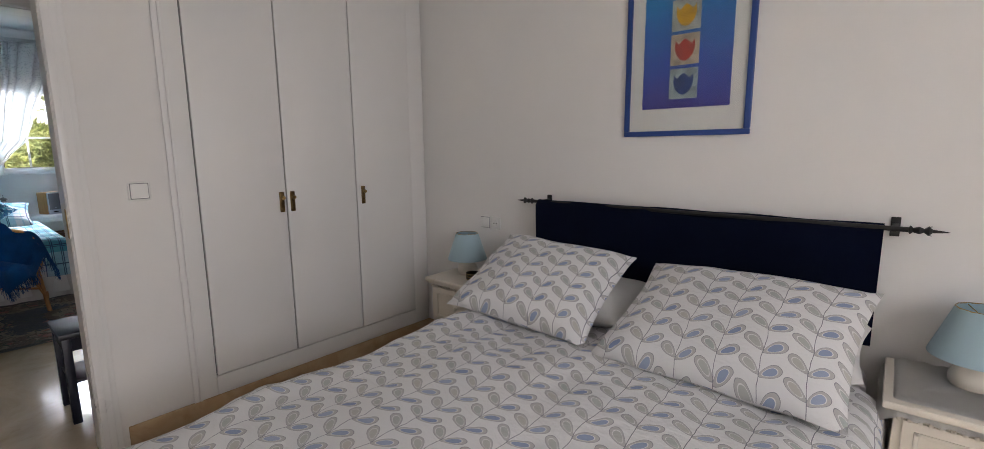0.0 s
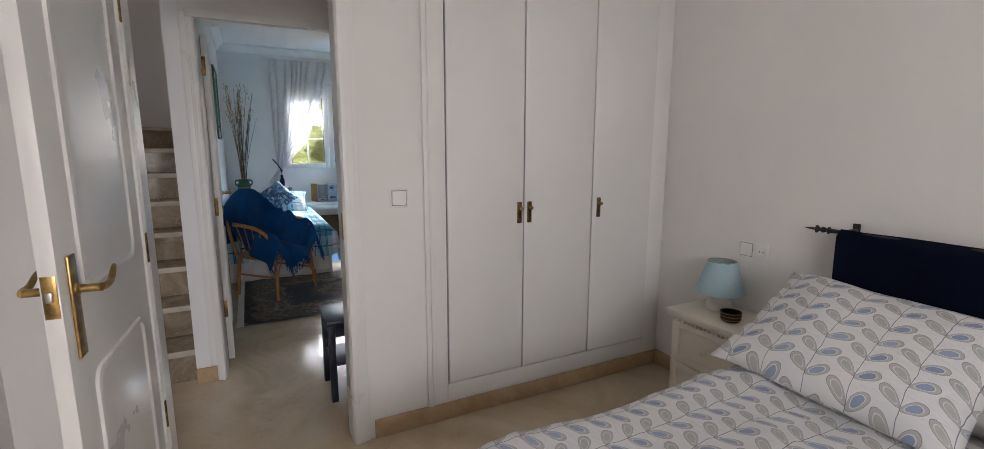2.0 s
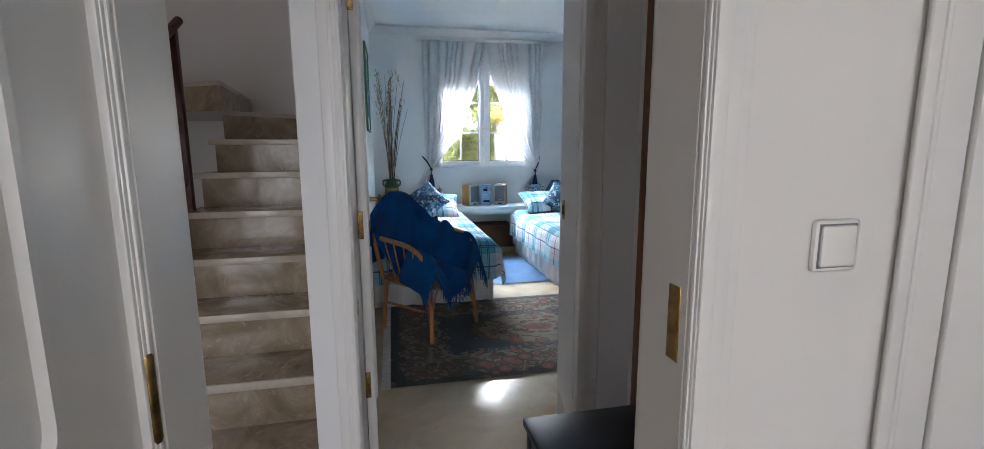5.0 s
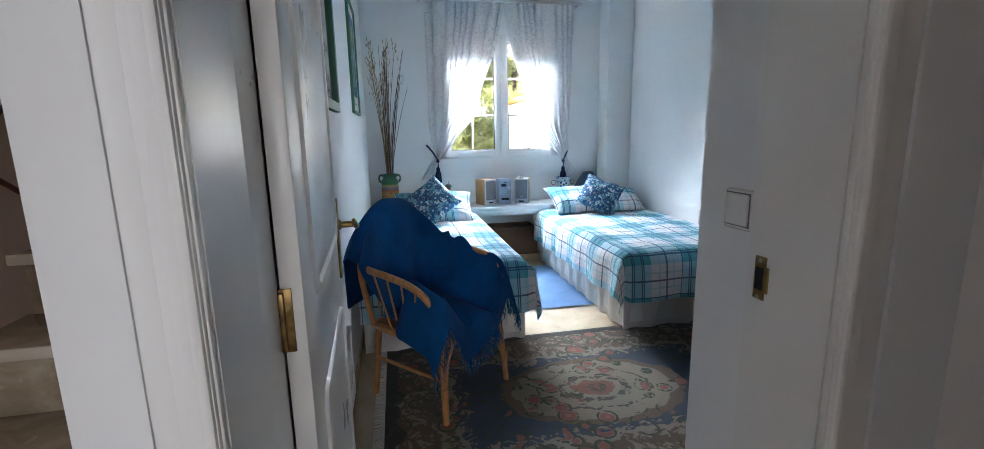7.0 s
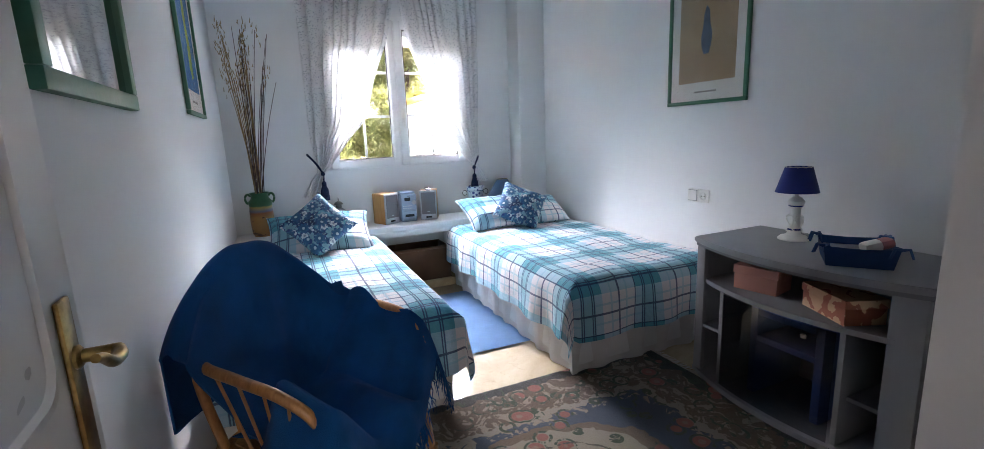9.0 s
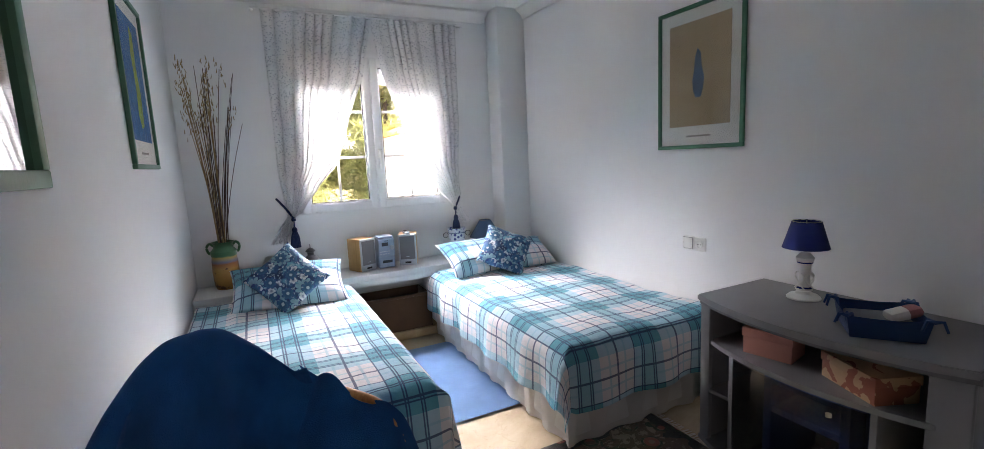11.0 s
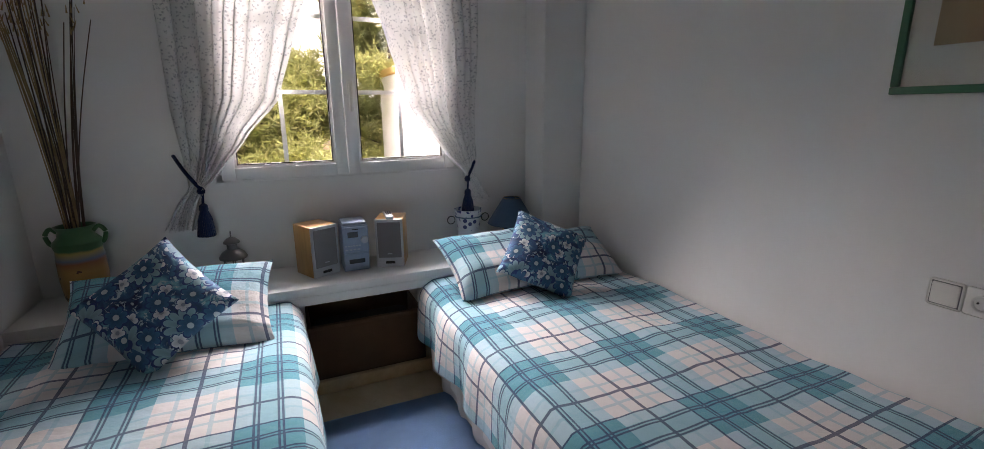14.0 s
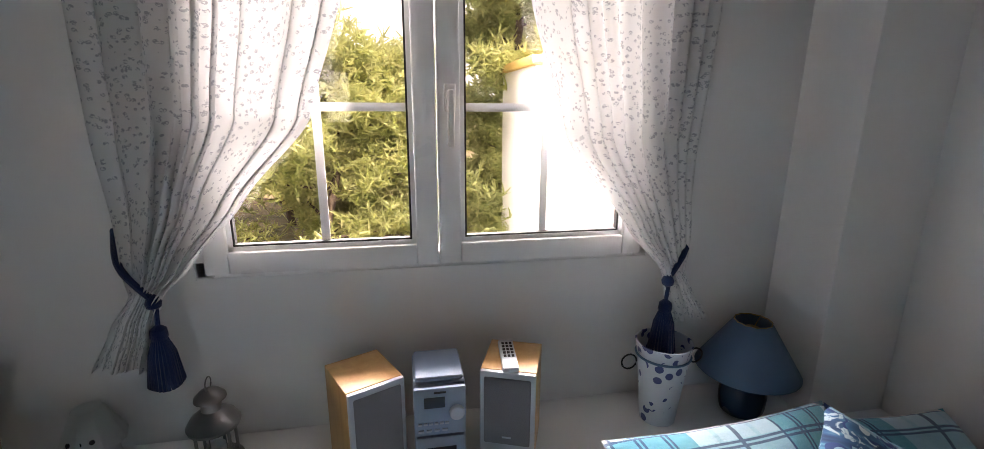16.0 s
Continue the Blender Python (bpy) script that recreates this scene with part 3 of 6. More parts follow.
def door_leaf(name, hinge, turn, width, label, behind=0.055):
    """A panelled leaf along +x from its hinge, 36 mm thick, with a lock, two handles and hinges."""
    d = thing(name, hinge, label, "door", "", turn)
    w, t, top = width, 0.036, 2.025
    leaf = part("leaf", boxes((0, w, -t, 0, 0.008, top), bevel=0.003), LACQUER, d)
    for z0, z1 in ((0.20, 0.80), (1.0, 1.9)):
        for face, s in ((0, 1), (-t, -1)):
            x0, x1 = 0.125, w - 0.125
            bm = bmesh.new()

            def ring(o, h):
                r = 0.045
                pts = []
                for cx, cz, a0 in ((x1 - o - r, z1 - o - r, 0), (x0 + o + r, z1 - o - r, 90), (x0 + o + r, z0 + o + r, 180), (x1 - o - r, z0 + o + r, 270)):
                    for i in range(7):
                        a = radians(a0 + 15 * i)
                        pts.append(bm.verts.new((cx + r * math.cos(a), face + s * h, cz + r * math.sin(a))))
                return pts
            rs = [ring(0, 0), ring(0.004, 0.007), ring(0.016, 0.009), ring(0.022, 0.002), ring(0.034, 0.0015), ring(0.06, 0.006)]
            for a, b in zip(rs, rs[1:]):
                for i in range(len(a)):
                    bm.faces.new((a[i], a[(i + 1) % len(a)], b[(i + 1) % len(a)], b[i]))
            bm.faces.new(rs[-1])
            part("raised_panel", bm, LACQUER, leaf, "", 25)
    lever(d, w - 0.068, 1.035, 0.0, 1, BRASS, "handle", behind)
    lever(d, w - 0.068, 1.035, -t, -1, BRASS)
    lock = part("lock_plate", boxes((w - 0.001, w + 0.002, -t / 2 - 0.014, -t / 2 + 0.014, 0.985, 1.085), bevel=0.0008), BRASS, d, "worn brass latch plate")
    part("latch", boxes((w + 0.002, w + 0.011, -t / 2 - 0.007, -t / 2 + 0.007, 1.025, 1.05), bevel=0.003), STEEL, lock)
    for z in (0.35, 1.01, 1.85):
        hin = part("hinge", boxes((-0.012, 0.012, -0.006, 0.004, z - 0.05, z + 0.05), bevel=0.002), OLD_BRASS, d, "dark brass hinge")
        part("hinge_leaf", boxes((-0.0035, 0.0005, -0.018, 0.004, z - 0.055, z + 0.055), bevel=0.0012), OLD_BRASS, hin, "dark brass hinge leaf")
        part("pin", lathe([(0.006, -0.056), (0.0075, -0.052), (0.0075, 0.052), (0.006, 0.056)], 12, (0, 0.008, z)), OLD_BRASS, hin)
    return d


door_leaf("bedroom_door", (-1.975, -0.515, 0), -3.0, 0.725, "white lacquered panelled bedroom door, standing wide open")
door_leaf("twin_room_door", (-3.255, -0.353, 0), 182.6, 0.81, "white lacquered panelled door, opened against the wall", 0.026)
sp = thing("strike_plate", (-3.12, 0.43, 1.025), "worn brass strike plate let into the white door jamb", "strike plate")
part("plate", boxes((-3.132, -3.107, 0.4285, 0.4325, 1.026, 1.100), bevel=0.001), BRASS, sp, world=True)
part("slot", boxes((-3.128, -3.112, 0.4270, 0.4288, 1.043, 1.081), bevel=0.0004), DARK, sp, "dark latch slot", world=True)
part("lip", boxes((-3.110, -3.100, 0.4265, 0.4300, 1.040, 1.084), bevel=0.001), BRASS, sp, "bent brass lip", world=True)
for z in (1.031, 1.093):
    part("screw", lathe([(0.004, 0.0), (0.0035, 0.0012)], 10), STEEL, sp).matrix_local = pose(0.0, -0.0012, z - 1.025, 90)
whole("strike_plate", boxes((-2.03, -2.0, 0.1985, 0.2015, 0.97, 1.09), bevel=0.0008), BRASS, (-2.015, 0.2, 0.97), "brass strike plate let into the white door jamb", "strike plate")

# brown-framed door at the end of the landing
setting("door_frame_3", boxes((-2.895, -2.795, 0.622, 0.662, 0, 2.09), (-2.205, -2.105, 0.622, 0.662, 0, 2.09), (-2.895, -2.105, 0.622, 0.662, 2.09, 2.17), bevel=0.006), BROWN_DOOR, "brown stained wooden door frame", "door frame")
d3 = thing("landing_door", (-2.545, 0.65, 0), "closed pale lacquered panelled door in a brown frame", "door")
leaf3 = part("leaf", boxes((-2.793, -2.207, 0.638, 0.66, 0.008, 2.085), bevel=0.003), LACQUER, d3, world=True)
for z0, z1 in ((0.15, 0.85), (1.0, 1.95)):
    part("raised_panel", boxes((-2.70, -2.31, 0.628, 0.638, z0, z1), (-2.66, -2.35, 0.622, 0.63, z0 + 0.04, z1 - 0.04), bevel=0.004), LACQUER, leaf3, world=True)
part("handle", tube([(-2.26, 0.638, 1.02), (-2.26, 0.59, 1.02), (-2.38, 0.58, 1.02)], 0.009), OLD_BRASS, d3, "dark metal lever", world=True)

# ---- windows ----
def window(name, x, y0, y1, z0, z1, out, label):
    """Two casements with glazing bars; out: the way to the open air along x."""
    w = setting(name, boxes((x, x + out * 0.06, y0, y0 + 0.045, z0, z1), (x, x + out * 0.06, y1 - 0.045, y1, z0, z1), (x, x + out * 0.06, y0, y1, z0, z0 + 0.045), (x, x + out * 0.06, y0, y1, z1 - 0.045, z1), bevel=0.004), PVC, label, "window")
    mid = (y0 + y1) / 2
    fx = x - out * 0.018
    for a, b, hinge in ((y0 + 0.028, mid - 0.002, -1), (mid + 0.002, y1 - 0.028, 1)):
        s = 0.060
        lo, hi = sorted((fx, fx + out * 0.05))
        sash = part("casement", boxes((lo, hi, a, a + s, z0 + 0.012, z1 - 0.03), (lo, hi, b - s, b, z0 + 0.012, z1 - 0.03), (lo, hi, a + s, b - s, z0 + 0.012, z0 + 0.012 + s), (lo, hi, a + s, b - s, z1 - 0.03 - s, z1 - 0.03), bevel=0.006), PVC, w, "white plastic casement")
        lo, hi = sorted((fx + out * 0.012, fx + out * 0.04))
        g = 0.012
        part("bead", boxes((lo, hi, a + s, a + s + g, z0 + 0.072, z1 - 0.090), (lo, hi, b - s - g, b - s, z0 + 0.072, z1 - 0.090), (lo, hi, a + s, b - s, z0 + 0.072, z0 + 0.072 + g), (lo, hi, a + s, b - s, z1 - 0.090 - g, z1 - 0.090)), PVC, sash)
        lo, hi = sorted((fx + out * 0.016, fx + out * 0.036))
        g2 = 0.017
        part("gasket", boxes((lo, hi, a + s + g, a + s + g2, z0 + 0.084, z1 - 0.102), (lo, hi, b - s - g2, b - s - g, z0 + 0.084, z1 - 0.102), (lo, hi, a + s + g, b - s - g, z0 + 0.084, z0 + 0.089), (lo, hi, a + s + g, b - s - g, z1 - 0.107, z1 - 0.102)), DARK, sash, "black rubber gasket")
        px = fx + out * 0.026
        pane = part("pane", boxes((px - 0.003, px + 0.003, a + s, b - s, z0 + 0.072, z1 - 0.090)), PANE, sash, "clear glass pane")
        pane.visible_shadow = False
        lo, hi = sorted((px + out * 0.005, px + out * 0.012))
        c = (a + b) / 2
        for k in (1, 2):
            zz = z0 + 0.072 + (z1 - z0 - 0.162) * k / 3
            part("glazing_bar", boxes((lo, hi, a + s, b - s, zz - 0.011, zz + 0.011)), PVC, sash)
        lo2, hi2 = sorted((px + out * 0.0055, px + out * 0.0115))
        part("glazing_bar", boxes((lo2, hi2, c - 0.011, c + 0.011, z0 + 0.072, z1 - 0.090)), PVC, sash)
    hz = z0 + 0.40
    hx = fx - out * 0.001
    part("handle", boxes((min(hx, hx - out * 0.012), max(hx, hx - out * 0.012), mid + 0.02, mid + 0.05, hz + 0.03, hz + 0.10), (min(hx - out * 0.012, hx - out * 0.04), max(hx - out * 0.012, hx - out * 0.04), mid + 0.027, mid + 0.043, hz - 0.06, hz + 0.085), bevel=0.004), PLASTIC, w, "white window handle")
    return w


w1 = window("window_1", -7.47, *WIN, -1, "white two-leaf plastic window with glazing bars")
for i in range(5):
    z = WIN[3] - 0.045 * i
    part("shutter_slat", boxes((-7.585, -7.573, WIN[0] + 0.01, WIN[1] - 0.01, z - 0.043, z), bevel=0.004), PVC, w1, "white roller shutter slat")
window("window_2", 2.30, -0.85, 0.65, 1.0, 2.25, 1, "white two-leaf plastic bedroom window")

# glazed door that lights the landing
gd = setting("door_glazed", boxes((-2.07, -2.02, -1.92, -1.83, 0, 2.1), (-2.07, -2.02, -1.17, -1.08, 0, 2.1), (-2.07, -2.02, -1.83, -1.17, 0, 0.25), (-2.07, -2.02, -1.83, -1.17, 2.0, 2.1), bevel=0.004), LACQUER, "white glazed door with small panes", "door")
for i in range(1, 4):
    z = 0.25 + 1.75 * i / 4
    part("glazing_bar", boxes((-2.06, -2.03, -1.83, -1.17, z - 0.014, z + 0.014)), LACQUER, gd)
part("glazing_bar", boxes((-2.059, -2.031, -1.514, -1.486, 0.25, 2.0)), LACQUER, gd)
part("pane", boxes((-2.048, -2.042, -1.83, -1.17, 0.25, 2.0)), PANE, gd, "clear glass").visible_shadow = False

# ---- stairs ----
stairs = thing("staircase", (-3.05, -0.9, 0), "flight of polished brown marble steps", "stairs")
RISE, GO, N1, OPEN = 0.195, 0.27, 7, -1.31
for i in range(N1):
    x = -3.03 - GO * i
    z = RISE * (i + 1)
    part("riser", boxes((x - 0.04, x - 0.015, OPEN + 0.02, -0.507, z - RISE, z - 0.03)), STAIR, stairs, world=True)
    part("tread", boxes((x - GO - 0.02, x - 0.004, OPEN, -0.507, z - 0.03, z), bevel=0.004), STAIR, stairs, world=True)
    part("nosing", boxes((x - 0.006, x + 0.006, OPEN - 0.012, -0.507, z - 0.033, z + 0.001), bevel=0.003), STAIR_NOSE, stairs, "pale marble nosing", world=True)
TURN = -3.03 - GO * N1
part("tread", prism(bmesh.new(), [(TURN - 0.022, -0.508), (TURN - 0.022, OPEN), (-5.60, -0.508)], RISE * N1 - 0.03, RISE * N1), STAIR, stairs, world=True)
for i, pts in enumerate(([(TURN, OPEN), (-5.60, -0.508), (-6.19, -0.508), (-6.19, -1.45)], [(TURN, OPEN), (-6.19, -1.45), (-6.19, -2.28), (-5.50, -2.28)])):
    z = RISE * (N1 + 1 + i)
    part("winder", prism(bmesh.new(), pts, z - RISE, z - 0.03), STAIR, stairs, "tapered brown marble step", world=True)
    part("tread", prism(bmesh.new(), pts, z - 0.03, z, 0.003), STAIR_NOSE, stairs, "pale edged marble slab", world=True)
# white flank under the steps
bm = bmesh.new()
pts = [(-3.05, 0.0)]
for i in range(N1):
    pts += [(-3.05 - GO * i, RISE * (i + 1) - 0.032), (-3.05 - GO * (i + 1), RISE * (i + 1) - 0.032)]
pts += [(-3.05 - GO * N1, 0.0)]
a = [bm.verts.new((x, OPEN + 0.025, z)) for x, z in pts]
b = [bm.verts.new((x, -0.54, z)) for x, z in pts]
bm.faces.new(a)
bm.faces.new(b[::-1])
for i in range(len(pts)):
    j = (i + 1) % len(pts)
    bm.faces.new((a[i], b[i], b[j], a[j]))
part("flank", bm, WALL, stairs, "white plastered flank", world=True)

rail = thing("stair_railing", (-3.8, -1.27, 0.55), "dark red steel stair railing with crossed bars and brass balls", "railing")
posts = []
for i, x in ((0, -3.12), (2, -3.727), (4, -4.335)):
    z = RISE * (i + 1)
    part("post", boxes((x - 0.022, x + 0.022, OPEN - 0.052, OPEN - 0.008, z - 0.02, z + 0.98), bevel=0.003), RAIL, rail, world=True)
    posts.append((x, z))
for (x0, z0), (x1, z1) in zip(posts, posts[1:]):
    y = OPEN - 0.03
    c = Vector(((x0 + x1) / 2, y, (z0 + z1) / 2 + 0.5))
    for s, e in (((x0, y, z0 + 0.12), (x1, y, z1 + 0.88)), ((x0, y, z0 + 0.88), (x1, y, z1 + 0.12)), ((x0, y, z0 + 0.5), (x1, y, z1 + 0.5))):
        part("crossed_bar", tube([s, e], 0.009, 8), RAIL, rail, world=True)
    ball = bmesh.new()
    bmesh.ops.create_uvsphere(ball, u_segments=16, v_segments=10, radius=0.028)
    bmesh.ops.translate(ball, vec=c, verts=ball.verts[:])
    part("ball", ball, BRASS, rail, "brass ball", world=True)
part("handrail", tube([(posts[0][0] + 0.15, OPEN - 0.03, posts[0][1] + 0.88), (posts[-1][0] - 0.1, OPEN - 0.03, posts[-1][1] + 1.03)], 0.024, 14), RAIL, rail, world=True)

# ---- main bedroom ----
wr = thing("fitted_wardrobe", (-1.985, 1.33, 0.0), "white fitted wardrobe with three flush doors and brass handles", "wardrobe")
part("face_frame", boxes((-1.984, -1.972, 0.585, 0.685, 0.094, 2.6), (-1.984, -1.972, 1.995, 2.112, 0.094, 2.6), (-1.984, -1.972, 0.685, 1.995, 0.094, 0.192), (-1.984, -1.972, 0.685, 1.995, 2.42, 2.6), bevel=0.002), CLOSET, wr, world=True)
part("moulding", boxes((-1.974, -1.966, 0.575, 0.60, 0.094, 2.6), (-1.974, -1.964, 0.60, 0.612, 0.094, 2.6), bevel=0.003), CLOSET, wr, world=True)
# thin grey sheet behind the doors, shade of the gaps put in as colour
part("carcass", boxes((-1.9845, -1.9830, 0.687, 1.993, 0.194, 2.418)), GREY, wr, "grey sheet giving the door gaps their shade", world=True)
for a, b, hand in ((0.689, 1.111, 1.085), (1.115, 1.552, 1.145), (1.556, 1.991, 1.60)):
    dr = part("wardrobe_door", boxes((-1.982, -1.965, a + 0.0015, b - 0.0015, 0.198, 2.414), bevel=0.003), CLOSET, wr, world=True)
    pl = part("handle", boxes((-1.9655, -1.961, hand - 0.0125, hand + 0.0125, 0.99, 1.10), bevel=0.004), OLD_BRASS, dr, "worn brass knob on a long plate", world=True)
    kn = bmesh.new()
    bmesh.ops.create_uvsphere(kn, u_segments=16, v_segments=10, radius=0.0105)
    bmesh.ops.translate(kn, vec=(-1.941, hand, 1.068), verts=kn.verts[:])
    tube([(-1.962, hand, 1.068), (-1.946, hand, 1.068)], 0.0055, 10, kn)
    part("knob", kn, BRASS, pl, "round brass knob", world=True)


wr.location.y -= 0.012


def switch(name, at, turn, wide=1, socket=False, label="square white light switch on the wall"):
    s = thing(name, at, label, "socket" if socket else "light switch", "", turn)
    for i in range(wide):
        o = (i - (wide - 1) / 2) * 0.082
        part("plate", boxes((o - 0.041, o + 0.041, -0.009, 0.0, -0.041, 0.041), bevel=0.0075), PLASTIC, s)
        if socket and i == wide - 1:
            part("well", lathe([(0.0, 0.0), (0.019, 0.0), (0.019, 0.004), (0.023, 0.006), (0.023, 0.0)], 24, (0, 0, 0), False), PLASTIC, s).matrix_local = pose(o, -0.0095, 0, 90)
            for dx in (-0.0095, 0.0095):
                part("hole", lathe([(0.003, 0), (0.003, 0.002)], 10), DARK, s).matrix_local = pose(o + dx, -0.0105, 0, 90)
        else:
            part("rocker", boxes((o - 0.032, o + 0.032, -0.0135, -0.0085, -0.032, 0.032), bevel=0.004), PLASTIC, s)
            # grey square on the plate paints the shade round the rocker
            part("gap_shade", boxes((o - 0.0345, o + 0.0345, -0.0098, -0.0085, -0.0345, 0.0345)), GREY, s)
    return s


switch("light_switch", (-1.985, 0.448, 1.148), 90)
switch("light_switch", (-3.2975, 0.53, 1.148), 0)
switch("wall_socket", (-1.37, 2.115, 0.86), 0, 2, True, "double white socket and switch plate above a bedside cabinet")
switch("wall_socket", (-5.37, 2.33, 0.887), 0, 2, True, "double white switch and socket plate on the wall")


def pillow(name, at, rx, ry, rz, w, d, thick, mat, label, seed, group="", spin=0):
    """A stuffed cushion with pinched corners, w by d, lying before it is turned."""
    def f(side):
        def g(a, b):
            u, v = a * 2 - 1, b * 2 - 1
            pu, pv = 1 - 0.07 * (1 - v * v), 1 - 0.07 * (1 - u * u)
            e = max(0.0, (1 - abs(u) ** 2.6) * (1 - abs(v) ** 2.6)) ** 0.45
            n = noise.noise((u * 1.7 + seed, v * 1.7, side * 3.1)) * 0.18 + noise.noise((u * 4 + seed, v * 4, side)) * 0.07
            return (u * w / 2 * pu, v * d / 2 * pv, side * thick / 2 * e * (1 + n) + 0.012 * noise.noise((u * 2, v * 2, seed)))
        return g
    bm = sheet(f(1), 26, 20, lambda a, b: (a * w, b * d))
    lo = sheet(f(-1), 26, 20, lambda a, b: (a * w + 0.05, b * d + 0.03))
    me = bpy.data.meshes.new("tmp")
    lo.to_mesh(me)
    lo.free()
    bm.from_mesh(me)
    bpy.data.meshes.remove(me)
    bmesh.ops.remove_doubles(bm, verts=bm.verts[:], dist=0.0005)
    ob = obj(name, bm, mat, 75)
    ob.matrix_world = pose(*at, rx, ry, rz) @ pose(0, 0, 0, 0, 0, spin)
    return tagged(ob, label, "pillow", group)


def lay_cover(x0, x1, y0, y1, top, drops, seed, puff=0.012, nu=70, nv=60, round_=0.05):
    """A bed cover over a box: drops are the falls at the low-x, high-x, low-y and high-y edges. UV in metres."""
    dx0, dx1, dy0, dy1 = drops
    lu, lv = x1 - x0 + dx0 + dx1, y1 - y0 + dy0 + dy1

    def f(a, b):
        p, q = x0 - dx0 + a * lu, y0 - dy0 + b * lv
        ox = max(x0 - p, p - x1, 0.0)
        oy = max(y0 - q, q - y1, 0.0)
        sx, sy = (1 if p > x1 else -1), (1 if q > y1 else -1)
        over = math.hypot(ox, oy)
        n = noise.noise((p * 2.2 + seed, q * 2.2, 0.3)) * 1.6 + noise.noise((p * 6 + seed, q * 6, 1.3)) * 0.6 + abs(noise.noise((p * 4, q * 9 + seed, 4.0))) * 0.9
        x, y = min(max(p, x0), x1), min(max(q, y0), y1)
        if over == 0:
            edge = min(x1 - p if dx1 else 9, q - y0 if dy0 else 9, y1 - q if dy1 else 9, p - x0 if dx0 else 9)
            return (x, y, top + n * puff - 0.02 * max(0, 1 - edge / 0.06) ** 2)
        fall = over
        run = q if ox > oy else p
        wave = (math.sin(run * 17 + seed) * 0.5 + noise.noise((run * 5, seed, 2.0))) * min(fall / 0.3, 1) * 0.035
        out = 0.035 * (1 - math.exp(-fall / 0.03)) + wave + 0.05 * min(fall, 0.3)
        if ox > 0 and oy > 0:
            tx, ty = ox / over, oy / over
            return (x + sx * (out * tx + 0.02), y + sy * (out * ty + 0.02), top - 0.02 - fall * 0.86)
        return (x + sx * out * (ox > 0), y + sy * out * (oy > 0), top - 0.02 - fall * 0.95)
    bm = sheet(f, nu, nv, lambda a, b: (x0 - dx0 + a * lu, y0 - dy0 + b * lv))
    return bm


bed = thing("double_bed", (-0.22, 1.1, 0), "double bed made up in leaf-printed cotton", "bed")
part("base", boxes((-0.98, 0.54, 0.16, 2.06, 0.06, 0.30), bevel=0.02), SHEET, bed, world=True)
part("mattress", boxes((-0.98, 0.54, 0.14, 2.06, 0.30, 0.51), bevel=0.05), SHEET, bed, "white mattress", world=True)
for x in (-0.9, 0.46):
    for y in (0.25, 1.95):
        part("leg", lathe([(0.025, 0), (0.03, 0.07)], 12, (x, y, 0)), DARK, bed, world=True)
duvet = whole("duvet", lay_cover(-1.0, 0.56, 0.12, 1.75, 0.535, (0.38, 0.38, 0.36, 0), 3.0, 0.02, 90, 80), LEAFY, (-0.22, 1.0, 0.5), "white duvet printed with grey and blue leaves on the double bed", "duvet", smooth=80)
pillow("pillow", (-0.68, 1.66, 0.70), 27, 3, 3, 0.72, 0.58, 0.20, LEAFY, "leaf-printed pillow propped against the headboard hanging", 1.0, group="leaf pillows")
pillow("pillow", (0.14, 1.63, 0.685), 26, -2, -5, 0.80, 0.60, 0.20, LEAFY, "leaf-printed pillow propped on the double bed", 5.0, group="leaf pillows")
pillow("pillow", (-0.62, 1.84, 0.62), 10, 0, 0, 0.72, 0.42, 0.16, SHEET, "plain white pillow under the printed ones", 7.0)
pillow("pillow", (0.16, 1.84, 0.62), 10, 0, 0, 0.76, 0.42, 0.16, SHEET, "plain white pillow under the printed ones", 9.0)

hang = thing("headboard_hanging", (-0.21, 2.0, 0.6), "navy cloth hung from a black iron rod as a headboard", "headboard")
part("rod", tube([(-0.99, 2.03, 1.028), (0.60, 2.03, 1.028)], 0.009, 12), IRON, hang, "black iron rod", world=True)
for s, x in ((-1, -0.99), (1, 0.60)):
    prof = [(0.009, 0), (0.016, 0.004), (0.008, 0.012), (0.013, 0.028), (0.007, 0.04), (0.017, 0.052), (0.006, 0.062), (0.004, 0.085), (0.0008, 0.105)]
    fin = part("finial", lathe(prof, 14), IRON, hang, "pointed iron finial")
    fin.matrix_local = pose(x + 0.21, 0.03, 1.028 - 0.6, 0, 90 * s, 0)
    for a in range(4):
        leaf = part("leaf", tube([(0, 0, 0.045), (0.013, 0, 0.050), (0.016, 0, 0.060)], 0.003, 6, None, 0.4), IRON, fin)
        leaf.matrix_local = pose(0, 0, 0, 0, 0, 90 * a)
for x in (-0.93, 0.565):
    part("bracket", boxes((x - 0.01, x + 0.01, 2.03, 2.114, 1.018, 1.038), (x - 0.014, x + 0.014, 2.106, 2.1145, 0.99, 1.06), bevel=0.002), IRON, hang, world=True)


